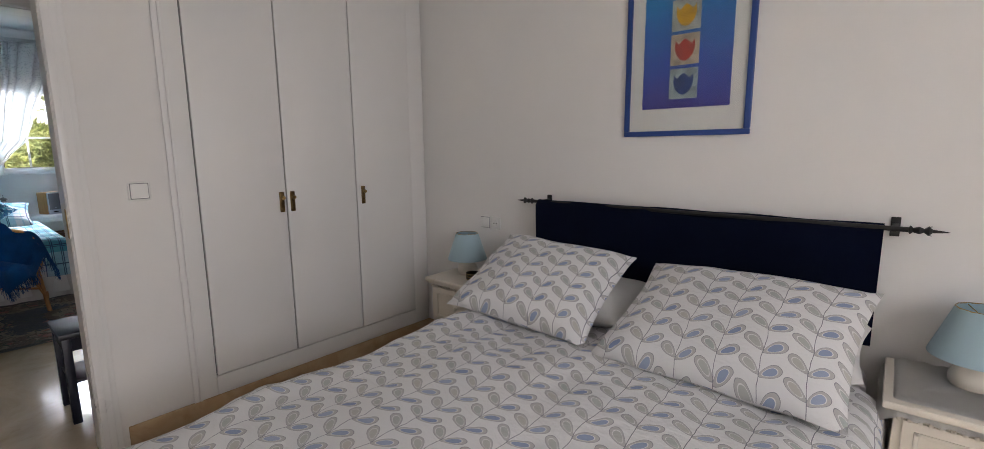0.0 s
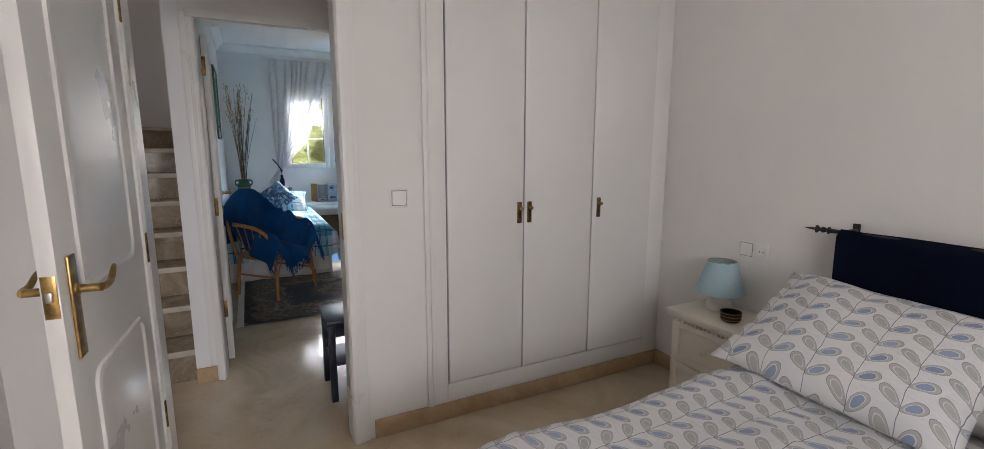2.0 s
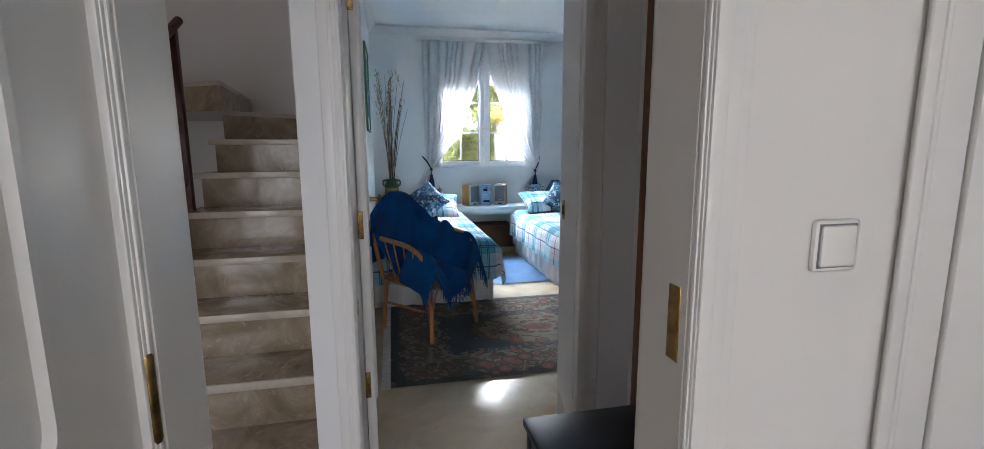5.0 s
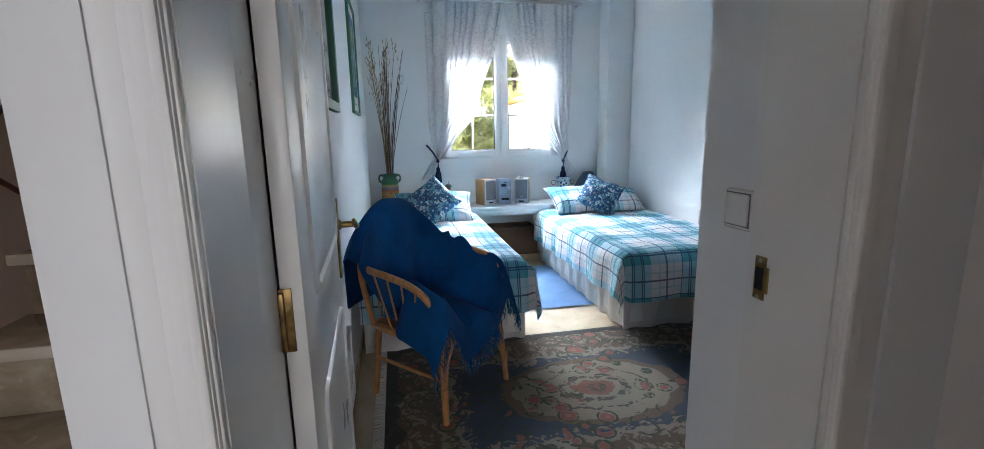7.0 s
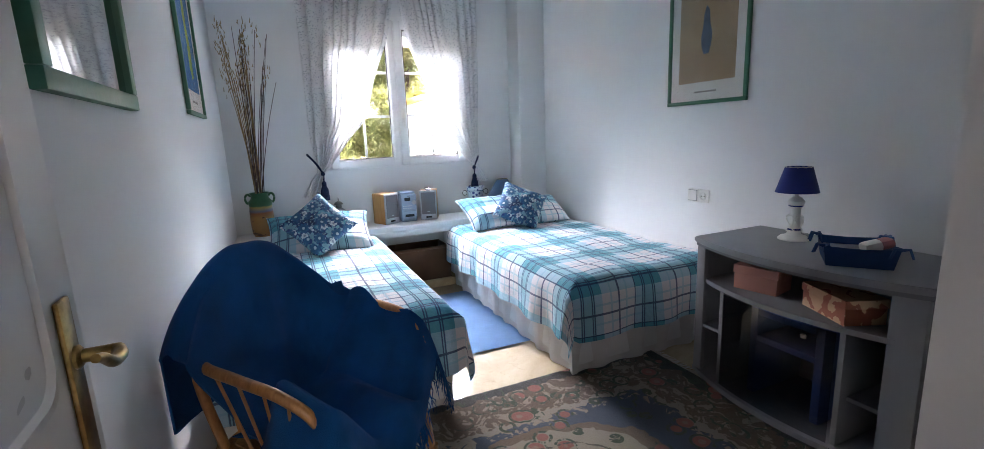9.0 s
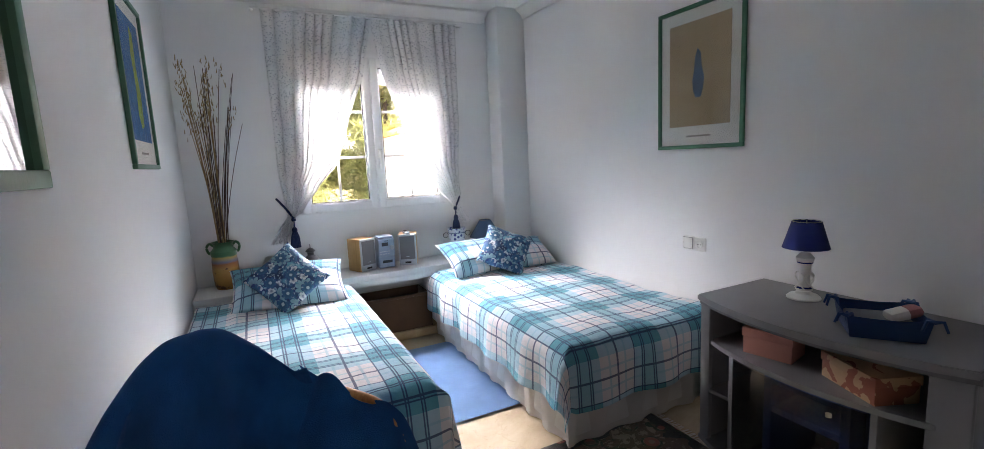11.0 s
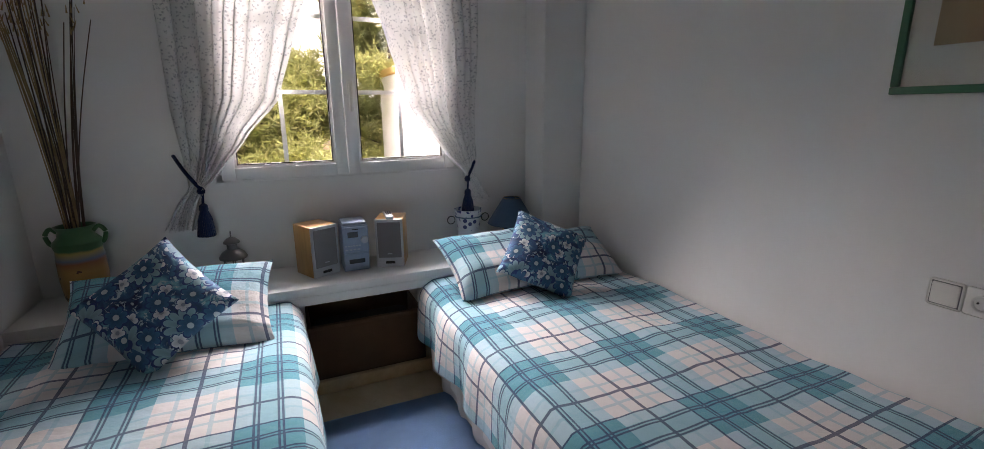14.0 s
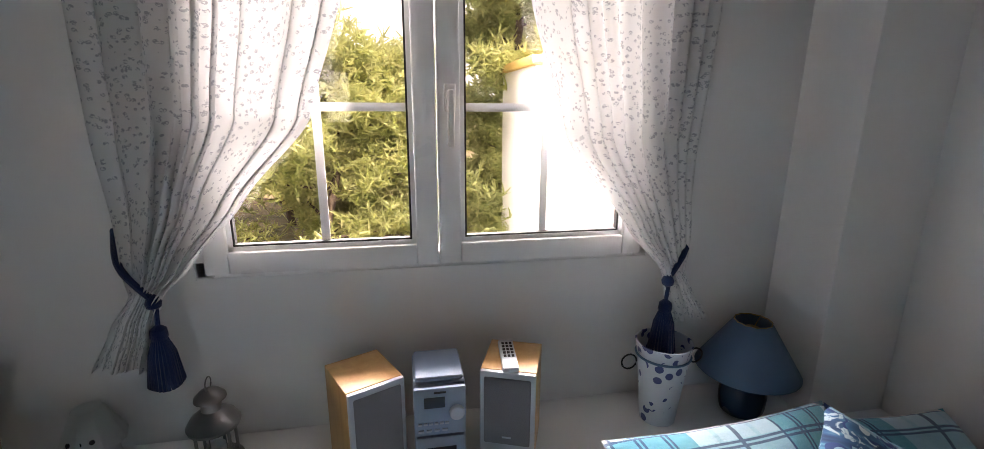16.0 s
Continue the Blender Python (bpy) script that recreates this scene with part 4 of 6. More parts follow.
def drape(a, b):
    x = -0.95 + a * 1.485
    y = 2.016 - 0.006 * math.sin(a * 9) - 0.004 * math.sin(a * 31 + b) - 0.012 * abs(a - 0.42 < 0.01) + (0.03 if b > 0.98 else 0)
    return (x, y + 0.02 * (1 - b) ** 2, 1.041 - (1 - b) * 0.46 - 0.0015 * math.sin(a * 24))


part("cloth", thicken(sheet(drape, 60, 16), 0.005), NAVY_CLOTH, hang, "navy cloth folded over the rod", world=True)


def bedside(at, w, d, h, label):
    """A small chest with a moulded top and panelled drawers, front to -y."""
    n = thing("bedside_cabinet", at, label, "cabinet", "bedside cabinets")
    part("carcass", boxes((0.012, w - 0.012, 0.012, d, 0.05, h - 0.025), (0.0, 0.04, 0.0, 0.04, 0, 0.06), (w - 0.04, w, 0.0, 0.04, 0, 0.06), (0.0, 0.04, d - 0.04, d, 0, 0.06), (w - 0.04, w, d - 0.04, d, 0, 0.06), bevel=0.004), CREAM, n)
    part("top", boxes((-0.018, w + 0.018, -0.02, d, h - 0.026, h), (-0.008, w + 0.008, -0.01, d, h - 0.04, h - 0.026), bevel=0.007), CREAM, n)
    zs = [(0.075, 0.275), (0.285, h - 0.055)]
    for z0, z1 in zs:
        dr = part("drawer", boxes((0.035, w - 0.035, 0.0, 0.02, z0, z1), bevel=0.003), CREAM, n)
        e = 0.028
        part("moulding", boxes((0.035 + e, w - 0.035 - e, -0.007, 0.001, z0 + e, z0 + e + 0.012), (0.035 + e, w - 0.035 - e, -0.007, 0.001, z1 - e - 0.012, z1 - e), (0.035 + e, 0.047 + e, -0.007, 0.001, z0 + e, z1 - e), (w - 0.047 - e, w - 0.035 - e, -0.007, 0.001, z0 + e, z1 - e), bevel=0.003), CREAM, dr)
        part("knob", lathe([(0.006, 0), (0.006, 0.012), (0.014, 0.018), (0.013, 0.026), (0.004, 0.03)], 16), CREAM, dr, "round wooden knob").matrix_local = pose(w / 2, 0, (z0 + z1) / 2, 90)
    part("beading", boxes(*[(0.02 + i * 0.024, 0.032 + i * 0.024, -0.008, 0.006, h - 0.058, h - 0.044) for i in range(int((w - 0.04) / 0.024))], bevel=0.004), CREAM, n, "row of carved beads")
    return n


bedside((-1.575, 1.765, 0), 0.46, 0.33, 0.55, "cream painted bedside cabinet with panelled drawers")
bedside((0.60, 1.68, 0), 0.46, 0.38, 0.55, "cream painted bedside cabinet under a lace mat")


def table_lamp(name, at, base, shade, mat_base, mat_shade, label, top=None, wire=False):
    """base: turned profile; shade: (low radius, high radius, low z, high z)."""
    l = thing(name, at, label, "lamp", "table lamps")
    part("base", lathe(base, 28), mat_base, l)
    r0, r1, z0, z1 = shade
    part("shade", lathe([(r0, z0), (r1, z1), (r1 - 0.003, z1), (r0 - 0.003, z0), (r0, z0)], 40, cap=False), mat_shade, l, "tapered fabric shade")
    part("stem", lathe([(0.008, base[-1][1] - 0.01), (0.008, z1 - 0.02), (0.018, z1 - 0.02), (0.018, z1 - 0.06)], 14), top or BRASS, l)
    part("ring", tube([(r1 * math.cos(a / 12 * math.tau), r1 * math.sin(a / 12 * math.tau), z1) for a in range(13)], 0.002, 6), top or BRASS, l)
    for i in range(3):
        a = i * math.tau / 3
        part("spoke", tube([(0.01 * math.cos(a), 0.01 * math.sin(a), z1 - 0.025), (r1 * math.cos(a), r1 * math.sin(a), z1 - 0.004)], 0.0015, 6), top or BRASS, l)
    return l


POT_BASE = [(0.055, 0), (0.062, 0.01), (0.064, 0.03), (0.055, 0.055), (0.035, 0.075), (0.03, 0.09), (0.012, 0.10)]
table_lamp("bedside_lamp", (-1.44, 1.965, 0.551), POT_BASE, (0.122, 0.068, 0.095, 0.255), CREAM, SHADE_PALE, "small cream lamp with a pale blue fabric shade")
table_lamp("bedside_lamp", (0.80, 1.93, 0.556), POT_BASE, (0.122, 0.068, 0.095, 0.255), CREAM, SHADE_PALE, "small cream lamp with a pale blue shade on a lace mat")
bm = lathe([(0.036, 0), (0.043, 0.004), (0.047, 0.024), (0.045, 0.042), (0.048, 0.046), (0.042, 0.046), (0.04, 0.006), (0.0, 0.005)], 28, cap=False)
pot = thing("candle_pot", (-1.30, 1.87, 0.551), "small round dark lacquered pot with gilt rings", "pot")
part("pot", bm, IRON, pot)
for z in (0.012, 0.028, 0.043):
    part("ring", tube([(0.047 * math.cos(a / 20 * math.tau), 0.047 * math.sin(a / 20 * math.tau), z) for a in range(21)], 0.0014, 6), BRASS, pot, "thin gilt ring")


def mat_drape(a, b):
    x, y = 0.57 + a * 0.50, 1.655 + b * 0.40
    z = 0.556
    edge = min(a, 1 - a, b, 1 - b)
    scal = 0.010 * math.sin(a * 60) if edge < 0.02 else 0
    return (x, y + scal, z + 0.003 * abs(noise.noise((a * 9, b * 9, 2))) - (0.045 * max(0, (0.12 - b) / 0.12) ** 1.5) - (0.05 * max(0, (0.10 - a) / 0.10) ** 1.5))


whole("lace_mat", thicken(sheet(mat_drape, 40, 30), 0.002), LACE, (0.82, 1.85, 0.555), "white lace mat draped over a bedside cabinet", "mat")


def picture(name, at, turn, w, h, rail_w, depth, mat_frame, label, category="picture"):
    """A framed picture hung flat, front to -y, its lower left corner of the frame at 0."""
    p = thing(name, at, label, category, "", turn)
    bars = [(0, w, 0, rail_w), (0, w, h - rail_w, h), (0, rail_w, rail_w, h - rail_w), (w - rail_w, w, rail_w, h - rail_w)]
    for x0, x1, z0, z1 in bars:
        part("rail", boxes((x0, x1, -depth, 0, z0, z1), bevel=0.004), mat_frame, p)
    return p


p1 = picture("blue_tulip_picture", (-0.489, 2.112, 1.369), 0, 0.555, 1.02, 0.024, 0.022, FRAME_BLUE, "blue-framed print of tulips on a blue ground")
part("mount", boxes((0.02, 0.535, -0.008, -0.004, 0.02, 1.0)), MOUNT, p1, "cream mount")
k = Mat("blue_print", (0.02, 0.05, 0.25), 0.7)
_, _, pz = k.uv("Object")
vv = k.noise(9, 5)
k.base(k.ramp(pz * 1.1 + vv * 0.25, [(0.12, (0.075, 0.03, 0.22)), (0.45, (0.045, 0.085, 0.40)), (0.85, (0.02, 0.22, 0.50))]))
BLUE_PRINT = k.m
bm = sheet(lambda a, b: (0.085 + 0.385 * a + 0.0025 * noise.noise((b * 40, round(a), 0)) * abs(2 * a - 1), -0.0105, 0.125 + 0.79 * b), 6, 60)
sheet1 = part("print", bm, BLUE_PRINT, p1, "deep blue print with a torn edge", None)


def stamp(z, ground, petal):
    cx, s = 0.272, 0.132
    k = Mat("tulip_ground", ground, 0.7)
    k.base(k.ramp(k.noise(22, 4), [(0.35, tuple(c * 0.55 for c in ground)), (0.65, ground)]))
    t = part("tulip_square", boxes((cx - 0.062, cx + 0.062, -0.0135, -0.0115, z, z + s)), k.m, sheet1)
    bm = bmesh.new()
    out = [(-0.042, 0.105), (-0.028, 0.088), (-0.012, 0.103), (0.0, 0.112), (0.012, 0.103), (0.028, 0.088), (0.042, 0.105), (0.044, 0.07), (0.034, 0.04), (0.016, 0.022), (0, 0.016), (-0.016, 0.022), (-0.034, 0.04), (-0.044, 0.07)]
    bm.faces.new([bm.verts.new((cx + x, -0.0142, z + q)) for x, q in out])
    k = Mat("tulip_petal", petal, 0.7)
    k.base(k.ramp(k.noise(26, 4), [(0.35, tuple(c * 0.6 for c in petal)), (0.65, petal)]))
    part("tulip", bm, k.m, t, "painted tulip")


stamp(0.165, (0.40, 0.48, 0.47), (0.03, 0.07, 0.24))
stamp(0.312, (0.62, 0.50, 0.36), (0.50, 0.06, 0.035))
stamp(0.459, (0.50, 0.53, 0.50), (0.72, 0.40, 0.02))
stamp(0.606, (0.60, 0.50, 0.40), (0.45, 0.10, 0.10))
part("glass", boxes((0.02, 0.535, -0.0195, -0.0180, 0.02, 1.0)), PICTURE_GLASS, p1).visible_shadow = False

# ---- landing ----
st = thing("stool", (-2.55, 0.33, 0), "dark navy painted wooden side table on square legs", "table")
part("top", boxes((-2.715, -2.39, 0.155, 0.56, 0.435, 0.46), bevel=0.004), NAVY_WOOD, st, world=True)
part("shelf", boxes((-2.69, -2.415, 0.18, 0.535, 0.20, 0.215), bevel=0.002), NAVY_WOOD, st, world=True)
part("apron", boxes((-2.70, -2.405, 0.17, 0.185, 0.37, 0.435), (-2.70, -2.405, 0.53, 0.545, 0.37, 0.435), (-2.70, -2.685, 0.185, 0.53, 0.37, 0.435), (-2.42, -2.405, 0.185, 0.53, 0.37, 0.435)), NAVY_WOOD, st, world=True)
for x in (-2.705, -2.435):
    for y in (0.165, 0.515):
        part("leg", boxes((x, x + 0.035, y, y + 0.035, 0, 0.436), bevel=0.003), NAVY_WOOD, st, world=True)

# ---- twin bedroom ----
def valance(parent, points, z1, seed):
    """Pleated white cloth hanging to the floor along a line of points."""
    pts = [Vector((*p, 0)) for p in points]
    lens = [0.0]
    for a, b in zip(pts, pts[1:]):
        lens.append(lens[-1] + (b - a).length)

    def f(a, b):
        d = a * lens[-1]
        i = max(j for j in range(len(pts) - 1) if lens[j] <= d + 1e-9)
        t = (d - lens[i]) / (lens[i + 1] - lens[i])
        dirn = (pts[i + 1] - pts[i]).normalized()
        side = Vector((dirn.y, -dirn.x, 0))
        ph = d * 30 + 2.2 * noise.noise((d * 3, seed, 0))
        amp = (0.010 + 0.010 * noise.noise((d * 5, seed, 3))) * (0.35 + (1 - b) * 1.0)
        p = pts[i].lerp(pts[i + 1], t) + side * (amp * math.sin(ph) + (1 - b) * 0.015) + dirn * (0.008 * math.cos(ph * 2))
        return (p.x, p.y, 0.004 + b * z1)
    part("valance", sheet(f, int(lens[-1] * 70), 6), SKIRT_CLOTH, parent, "pleated white valance", 80, world=True)


def single_bed(name, x0, x1, y0, y1, open_low, label, seed):
    b = thing(name, ((x0 + x1) / 2, (y0 + y1) / 2, 0), label, "bed", "twin beds")
    part("base", boxes((x0, x1 - 0.03, y0 + 0.03, y1 - 0.03, 0.05, 0.30), bevel=0.01), SHEET, b, world=True)
    part("mattress", boxes((x0, x1 - 0.01, y0 + 0.01, y1 - 0.01, 0.30, 0.515), bevel=0.05), SHEET, b, "white mattress", world=True)
    for x in (x0 + 0.1, x1 - 0.12):
        for y in (y0 + 0.1, y1 - 0.1):
            part("foot", lathe([(0.02, 0), (0.025, 0.06)], 12, (x, y, 0)), DARK, b, world=True)
    if open_low:
        line = [(x1 - 0.02, y1 - 0.02), (x1 - 0.02, y0 + 0.015), (x0, y0 + 0.015)]
    else:
        line = [(x0, y1 - 0.015), (x1 - 0.02, y1 - 0.015), (x1 - 0.02, y0 + 0.02)]
    valance(b, line if open_low else line, 0.32, seed)
    drops = (0, 0.31, 0.29, 0.0) if open_low else (0, 0.31, 0.0, 0.29)
    whole("bedspread", lay_cover(x0, x1, y0, y1, 0.535, drops, seed, 0.012, 84, 56), PLAID, ((x0 + x1) / 2, (y0 + y1) / 2, 0.4), "aqua, white and navy checked bedspread hanging over a single bed", "bedspread", "checked bedspreads", 80)
    return b


single_bed("single_bed", -7.09, -5.19, 1.255, 2.305, True, "single bed under a checked cover along the wall", 2.0)
single_bed("single_bed", -7.09, -5.22, -0.41, 0.615, False, "single bed under a checked cover behind the cane chair", 11.0)
pillow("pillow", (-6.90, 1.63, 0.655), 0, 30, 4, 0.42, 0.64, 0.15, PLAID, "checked pillow at the head of a single bed", 3.0, group="checked pillows")
pillow("pillow", (-6.90, 0.17, 0.645), 0, 34, -3, 0.42, 0.74, 0.15, PLAID, "checked pillow at the head of a single bed", 6.0, group="checked pillows")
pillow("pillow", (-6.90, 2.06, 0.635), 0, 26, -5, 0.40, 0.42, 0.13, PLAID, "checked pillow lying against the wall", 13.0, group="checked pillows")
pillow("cushion", (-6.73, 1.77, 0.715), 0, 48, -8, 0.385, 0.385, 0.14, FLORAL, "square blue floral cushion propped on a checked pillow", 4.0, "floral cushions", 60)
pillow("cushion", (-6.76, 0.155, 0.725), 0, 54, -6, 0.385, 0.385, 0.14, FLORAL, "square blue floral cushion propped on a checked pillow", 8.0, "floral cushions", 42)

shelf = thing("window_shelf", (-7.285, 0.96, 0), "low white built-in shelf under the window", "shelf")
part("top", boxes((-7.468, -7.085, -0.428, 2.328, 0.545, 0.59), bevel=0.004), WALL_COOL, shelf, world=True)
part("fascia", boxes((-7.10, -7.082, -0.428, 2.328, 0.50, 0.546), bevel=0.003), WALL_COOL, shelf, world=True)
part("plinth", boxes((-7.468, -7.10, 0.60, 1.34, 0.0, 0.07), bevel=0.004), SKIRT, shelf, "tan marble plinth", world=True)
for y in (0.60, 1.31):
    part("upright", boxes((-7.468, -7.11, y, y + 0.03, 0.0, 0.546)), WALL_COOL, shelf, world=True)

bk = thing("storage_box", (-7.22, 0.955, 0.07), "plain brown open-topped storage box under the white shelf", "box")
part("front", boxes((-7.138, -7.120, 0.665, 1.255, 0.071, 0.355), bevel=0.004), CRATE, bk, world=True)
part("back", boxes((-7.455, -7.440, 0.665, 1.255, 0.071, 0.355), bevel=0.004), CRATE, bk, world=True)
for y in (0.665, 1.240):
    part("side", boxes((-7.440, -7.138, y, y + 0.015, 0.071, 0.355), bevel=0.004), CRATE, bk, world=True)
part("bottom", boxes((-7.440, -7.138, 0.68, 1.24, 0.071, 0.083)), CRATE, bk, world=True)
part("rim", boxes((-7.142, -7.114, 0.660, 1.260, 0.345, 0.368), bevel=0.006), CRATE, bk, "folded rim", world=True)
whole("dark_cloth", boxes((-7.42, -7.16, 0.70, 1.22, 0.084, 0.30), bevel=0.04), DARK, (-7.3, 0.95, 0.084), "dark folded cloth lying in the storage box", "cloth")


def speaker(at, turn, label):
    s = thing("loudspeaker", at, label, "loudspeaker", "loudspeakers", turn)
    w, d, h = 0.146, 0.158, 0.262
    part("cabinet", boxes((0, d, -w / 2, w / 2, 0, h), bevel=0.003), BEECH, s, "beech veneered cabinet")
    fr = part("front", boxes((d, d + 0.014, -w / 2, w / 2, 0, h), bevel=0.005), SILVER, s, "silver front")
    part("grille", boxes((d + 0.012, d + 0.018, -w / 2 + 0.012, w / 2 - 0.012, 0.052, h - 0.016), bevel=0.004), GRILLE, fr, "grey cloth grille")
    part("port", boxes((d + 0.0135, d + 0.0148, -0.025, 0.025, 0.018, 0.032), bevel=0.0005), DARK, fr, "dark bass port")
    part("badge", boxes((d + 0.0175, d + 0.0188, -0.012, 0.012, 0.072, 0.077)), SILVER, fr)
    return s


speaker((-7.380, 0.713, 0.591), 26, "beech loudspeaker with a grey cloth grille")
speaker((-7.388, 1.173, 0.591), -21, "beech loudspeaker with a remote control on top")
hf = thing("mini_stereo", (-7.295, 0.939, 0.591), "silver-blue mini stereo between two loudspeakers", "stereo")
HIFI = paint("silver_blue_plastic", (0.26, 0.35, 0.48), 0.35, 0.03, 0.02, 40)
part("body", boxes((-0.10, 0.055, -0.066, 0.066, 0.0, 0.245), bevel=0.006), HIFI, hf)
part("lid", boxes((-0.09, 0.05, -0.062, 0.062, 0.245, 0.262), bevel=0.008), HIFI, hf, "rounded disc lid")
fc = part("fascia", boxes((0.055, 0.069, -0.066, 0.066, 0.105, 0.24), bevel=0.006), HIFI, hf)
part("display", boxes((0.0685, 0.071, -0.04, 0.012, 0.185, 0.215), bevel=0.001), SCREEN, fc, "dark display")
part("knob", lathe([(0.019, 0), (0.019, 0.010), (0.016, 0.013)], 24), SILVER, fc, "round volume knob").matrix_local = pose(0.069, 0.042, 0.17, 0, 90, 0)
for i in range(6):
    part("button", boxes((0.0685, 0.073, -0.056 + i * 0.0135, -0.046 + i * 0.0135, 0.138, 0.144), bevel=0.001), SILVER, fc)
for i in range(4):
    part("button", boxes((0.0685, 0.073, -0.056 + i * 0.02, -0.042 + i * 0.02, 0.118, 0.124), bevel=0.001), SILVER, fc)
tp = part("tape_door", boxes((0.055, 0.068, -0.062, 0.062, 0.012, 0.098), bevel=0.005), HIFI, hf)
part("slot", boxes((0.0675, 0.0695, -0.04, 0.04, 0.045, 0.068), bevel=0.001), SCREEN, tp, "dark cassette window")
part("mark", boxes((0.0685, 0.0705, -0.015, 0.015, 0.225, 0.230)), DARK, fc)
rc = thing("remote_control", (-7.30, 1.128, 0.8535), "slim silver remote control lying on a loudspeaker", "remote control", "", -6)
part("case", boxes((-0.075, 0.075, -0.021, 0.021, 0, 0.016), bevel=0.005), SILVER, rc)
for i in range(5):
    for j in range(3):
        part("button", boxes((-0.055 + i * 0.017, -0.046 + i * 0.017, -0.013 + j * 0.0105, -0.006 + j * 0.0105, 0.0155, 0.018)), DARK, rc)

lan = thing("lantern", (-7.35, 0.365, 0.591), "small silver metal lantern with glass sides", "lantern")
part("base", lathe([(0.056, 0), (0.06, 0.004), (0.06, 0.016), (0.05, 0.024)], 24), TIN, lan)
part("glass", lathe([(0.046, 0.02), (0.046, 0.12)], 6, cap=False), PANE, lan)
for i in range(6):
    a = i * math.tau / 6
    part("bar", boxes((0.046 * math.cos(a) - 0.003, 0.046 * math.cos(a) + 0.003, 0.046 * math.sin(a) - 0.003, 0.046 * math.sin(a) + 0.003, 0.02, 0.122)), TIN, lan)
part("roof", lathe([(0.062, 0.118), (0.064, 0.126), (0.052, 0.146), (0.034, 0.160), (0.024, 0.166), (0.024, 0.19), (0.038, 0.196), (0.036, 0.204), (0.022, 0.218), (0.004, 0.226)], 24), TIN, lan, "domed pierced roof")
part("candle", lathe([(0.02, 0.02), (0.02, 0.06), (0.016, 0.062)], 16), SHEET, lan, "white candle")
part("ring", tube([(0.018 * math.cos(a / 16 * math.tau), 0.0, 0.237 + 0.018 * math.sin(a / 16 * math.tau)) for a in range(17)], 0.0018, 6), TIN, lan)
gl = thing("glass_lamp", (-7.37, 0.075, 0.591), "small frosted glass lamp on the shelf", "lamp")
part("base", lathe([(0.05, 0), (0.055, 0.02), (0.048, 0.07), (0.025, 0.095), (0.02, 0.10)], 20), FROSTED, gl)
part("shade", lathe([(0.075, 0.095), (0.07, 0.11), (0.035, 0.185), (0.03, 0.19)], 8), FROSTED, gl, "faceted frosted shade")
for a in (-20, 5, 30):
    part("dot", lathe([(0.006, 0), (0.006, 0.002)], 10), DARK, gl).matrix_local = pose(0.058 * math.cos(radians(a)), 0.058 * math.sin(radians(a)), 0.125, 0, 68, a)

k = Mat("painted_tin", (0.55, 0.60, 0.66), 0.4)
vec = k.where("Object")
k.base(k.mix(k.voronoi(34, vec).lt(0.36) * k.noise(16, 2, vec).gt(0.5), (0.55, 0.60, 0.66), (0.04, 0.06, 0.20)))
TINPOT = k.m
bp = thing("tin_pot", (-7.33, 1.605, 0.591), "tapered white tin pot painted with blue flowers", "pot")
bp.scale = (1.16, 1.16, 1.16)
part("pot", lathe([(0.045, 0), (0.062, 0.17), (0.069, 0.215), (0.071, 0.22), (0.067, 0.22), (0.060, 0.17), (0.04, 0.01), (0, 0.008)], 32, cap=False), TINPOT, bp)
part("band", tube([(0.067 * math.cos(a / 24 * math.tau), 0.067 * math.sin(a / 24 * math.tau), 0.185) for a in range(25)], 0.003, 6), SHADE_BLUE, bp, "blue band")
for s in (-1, 1):
    part("handle", tube([(0, s * (0.072 + 0.02 + 0.02 * math.cos(a / 14 * math.tau)), 0.17 + 0.02 * math.sin(a / 14 * math.tau)) for a in range(15)], 0.0022, 6), IRON, bp, "wire ring handle")
BLUE_CERAMIC = paint("dark_blue_ceramic", (0.018, 0.06, 0.12), 0.25, 0.1, 0.02, 30)
bl = table_lamp("table_lamp", (-7.32, 1.885, 0.591), [(0.06, 0), (0.066, 0.02), (0.068, 0.06), (0.055, 0.115), (0.04, 0.135), (0.015, 0.145)], (0.148, 0.052, 0.145, 0.300), BLUE_CERAMIC, SHADE_BLUE, "dark blue ceramic lamp with a dusty blue shade")
part("cord_tie", tube([(0.058 * math.cos(a / 20 * math.tau), 0.058 * math.sin(a / 20 * math.tau), 0.108 + 0.006 * math.sin(a)) for a in range(21)], 0.003, 6), BRASS, bl)

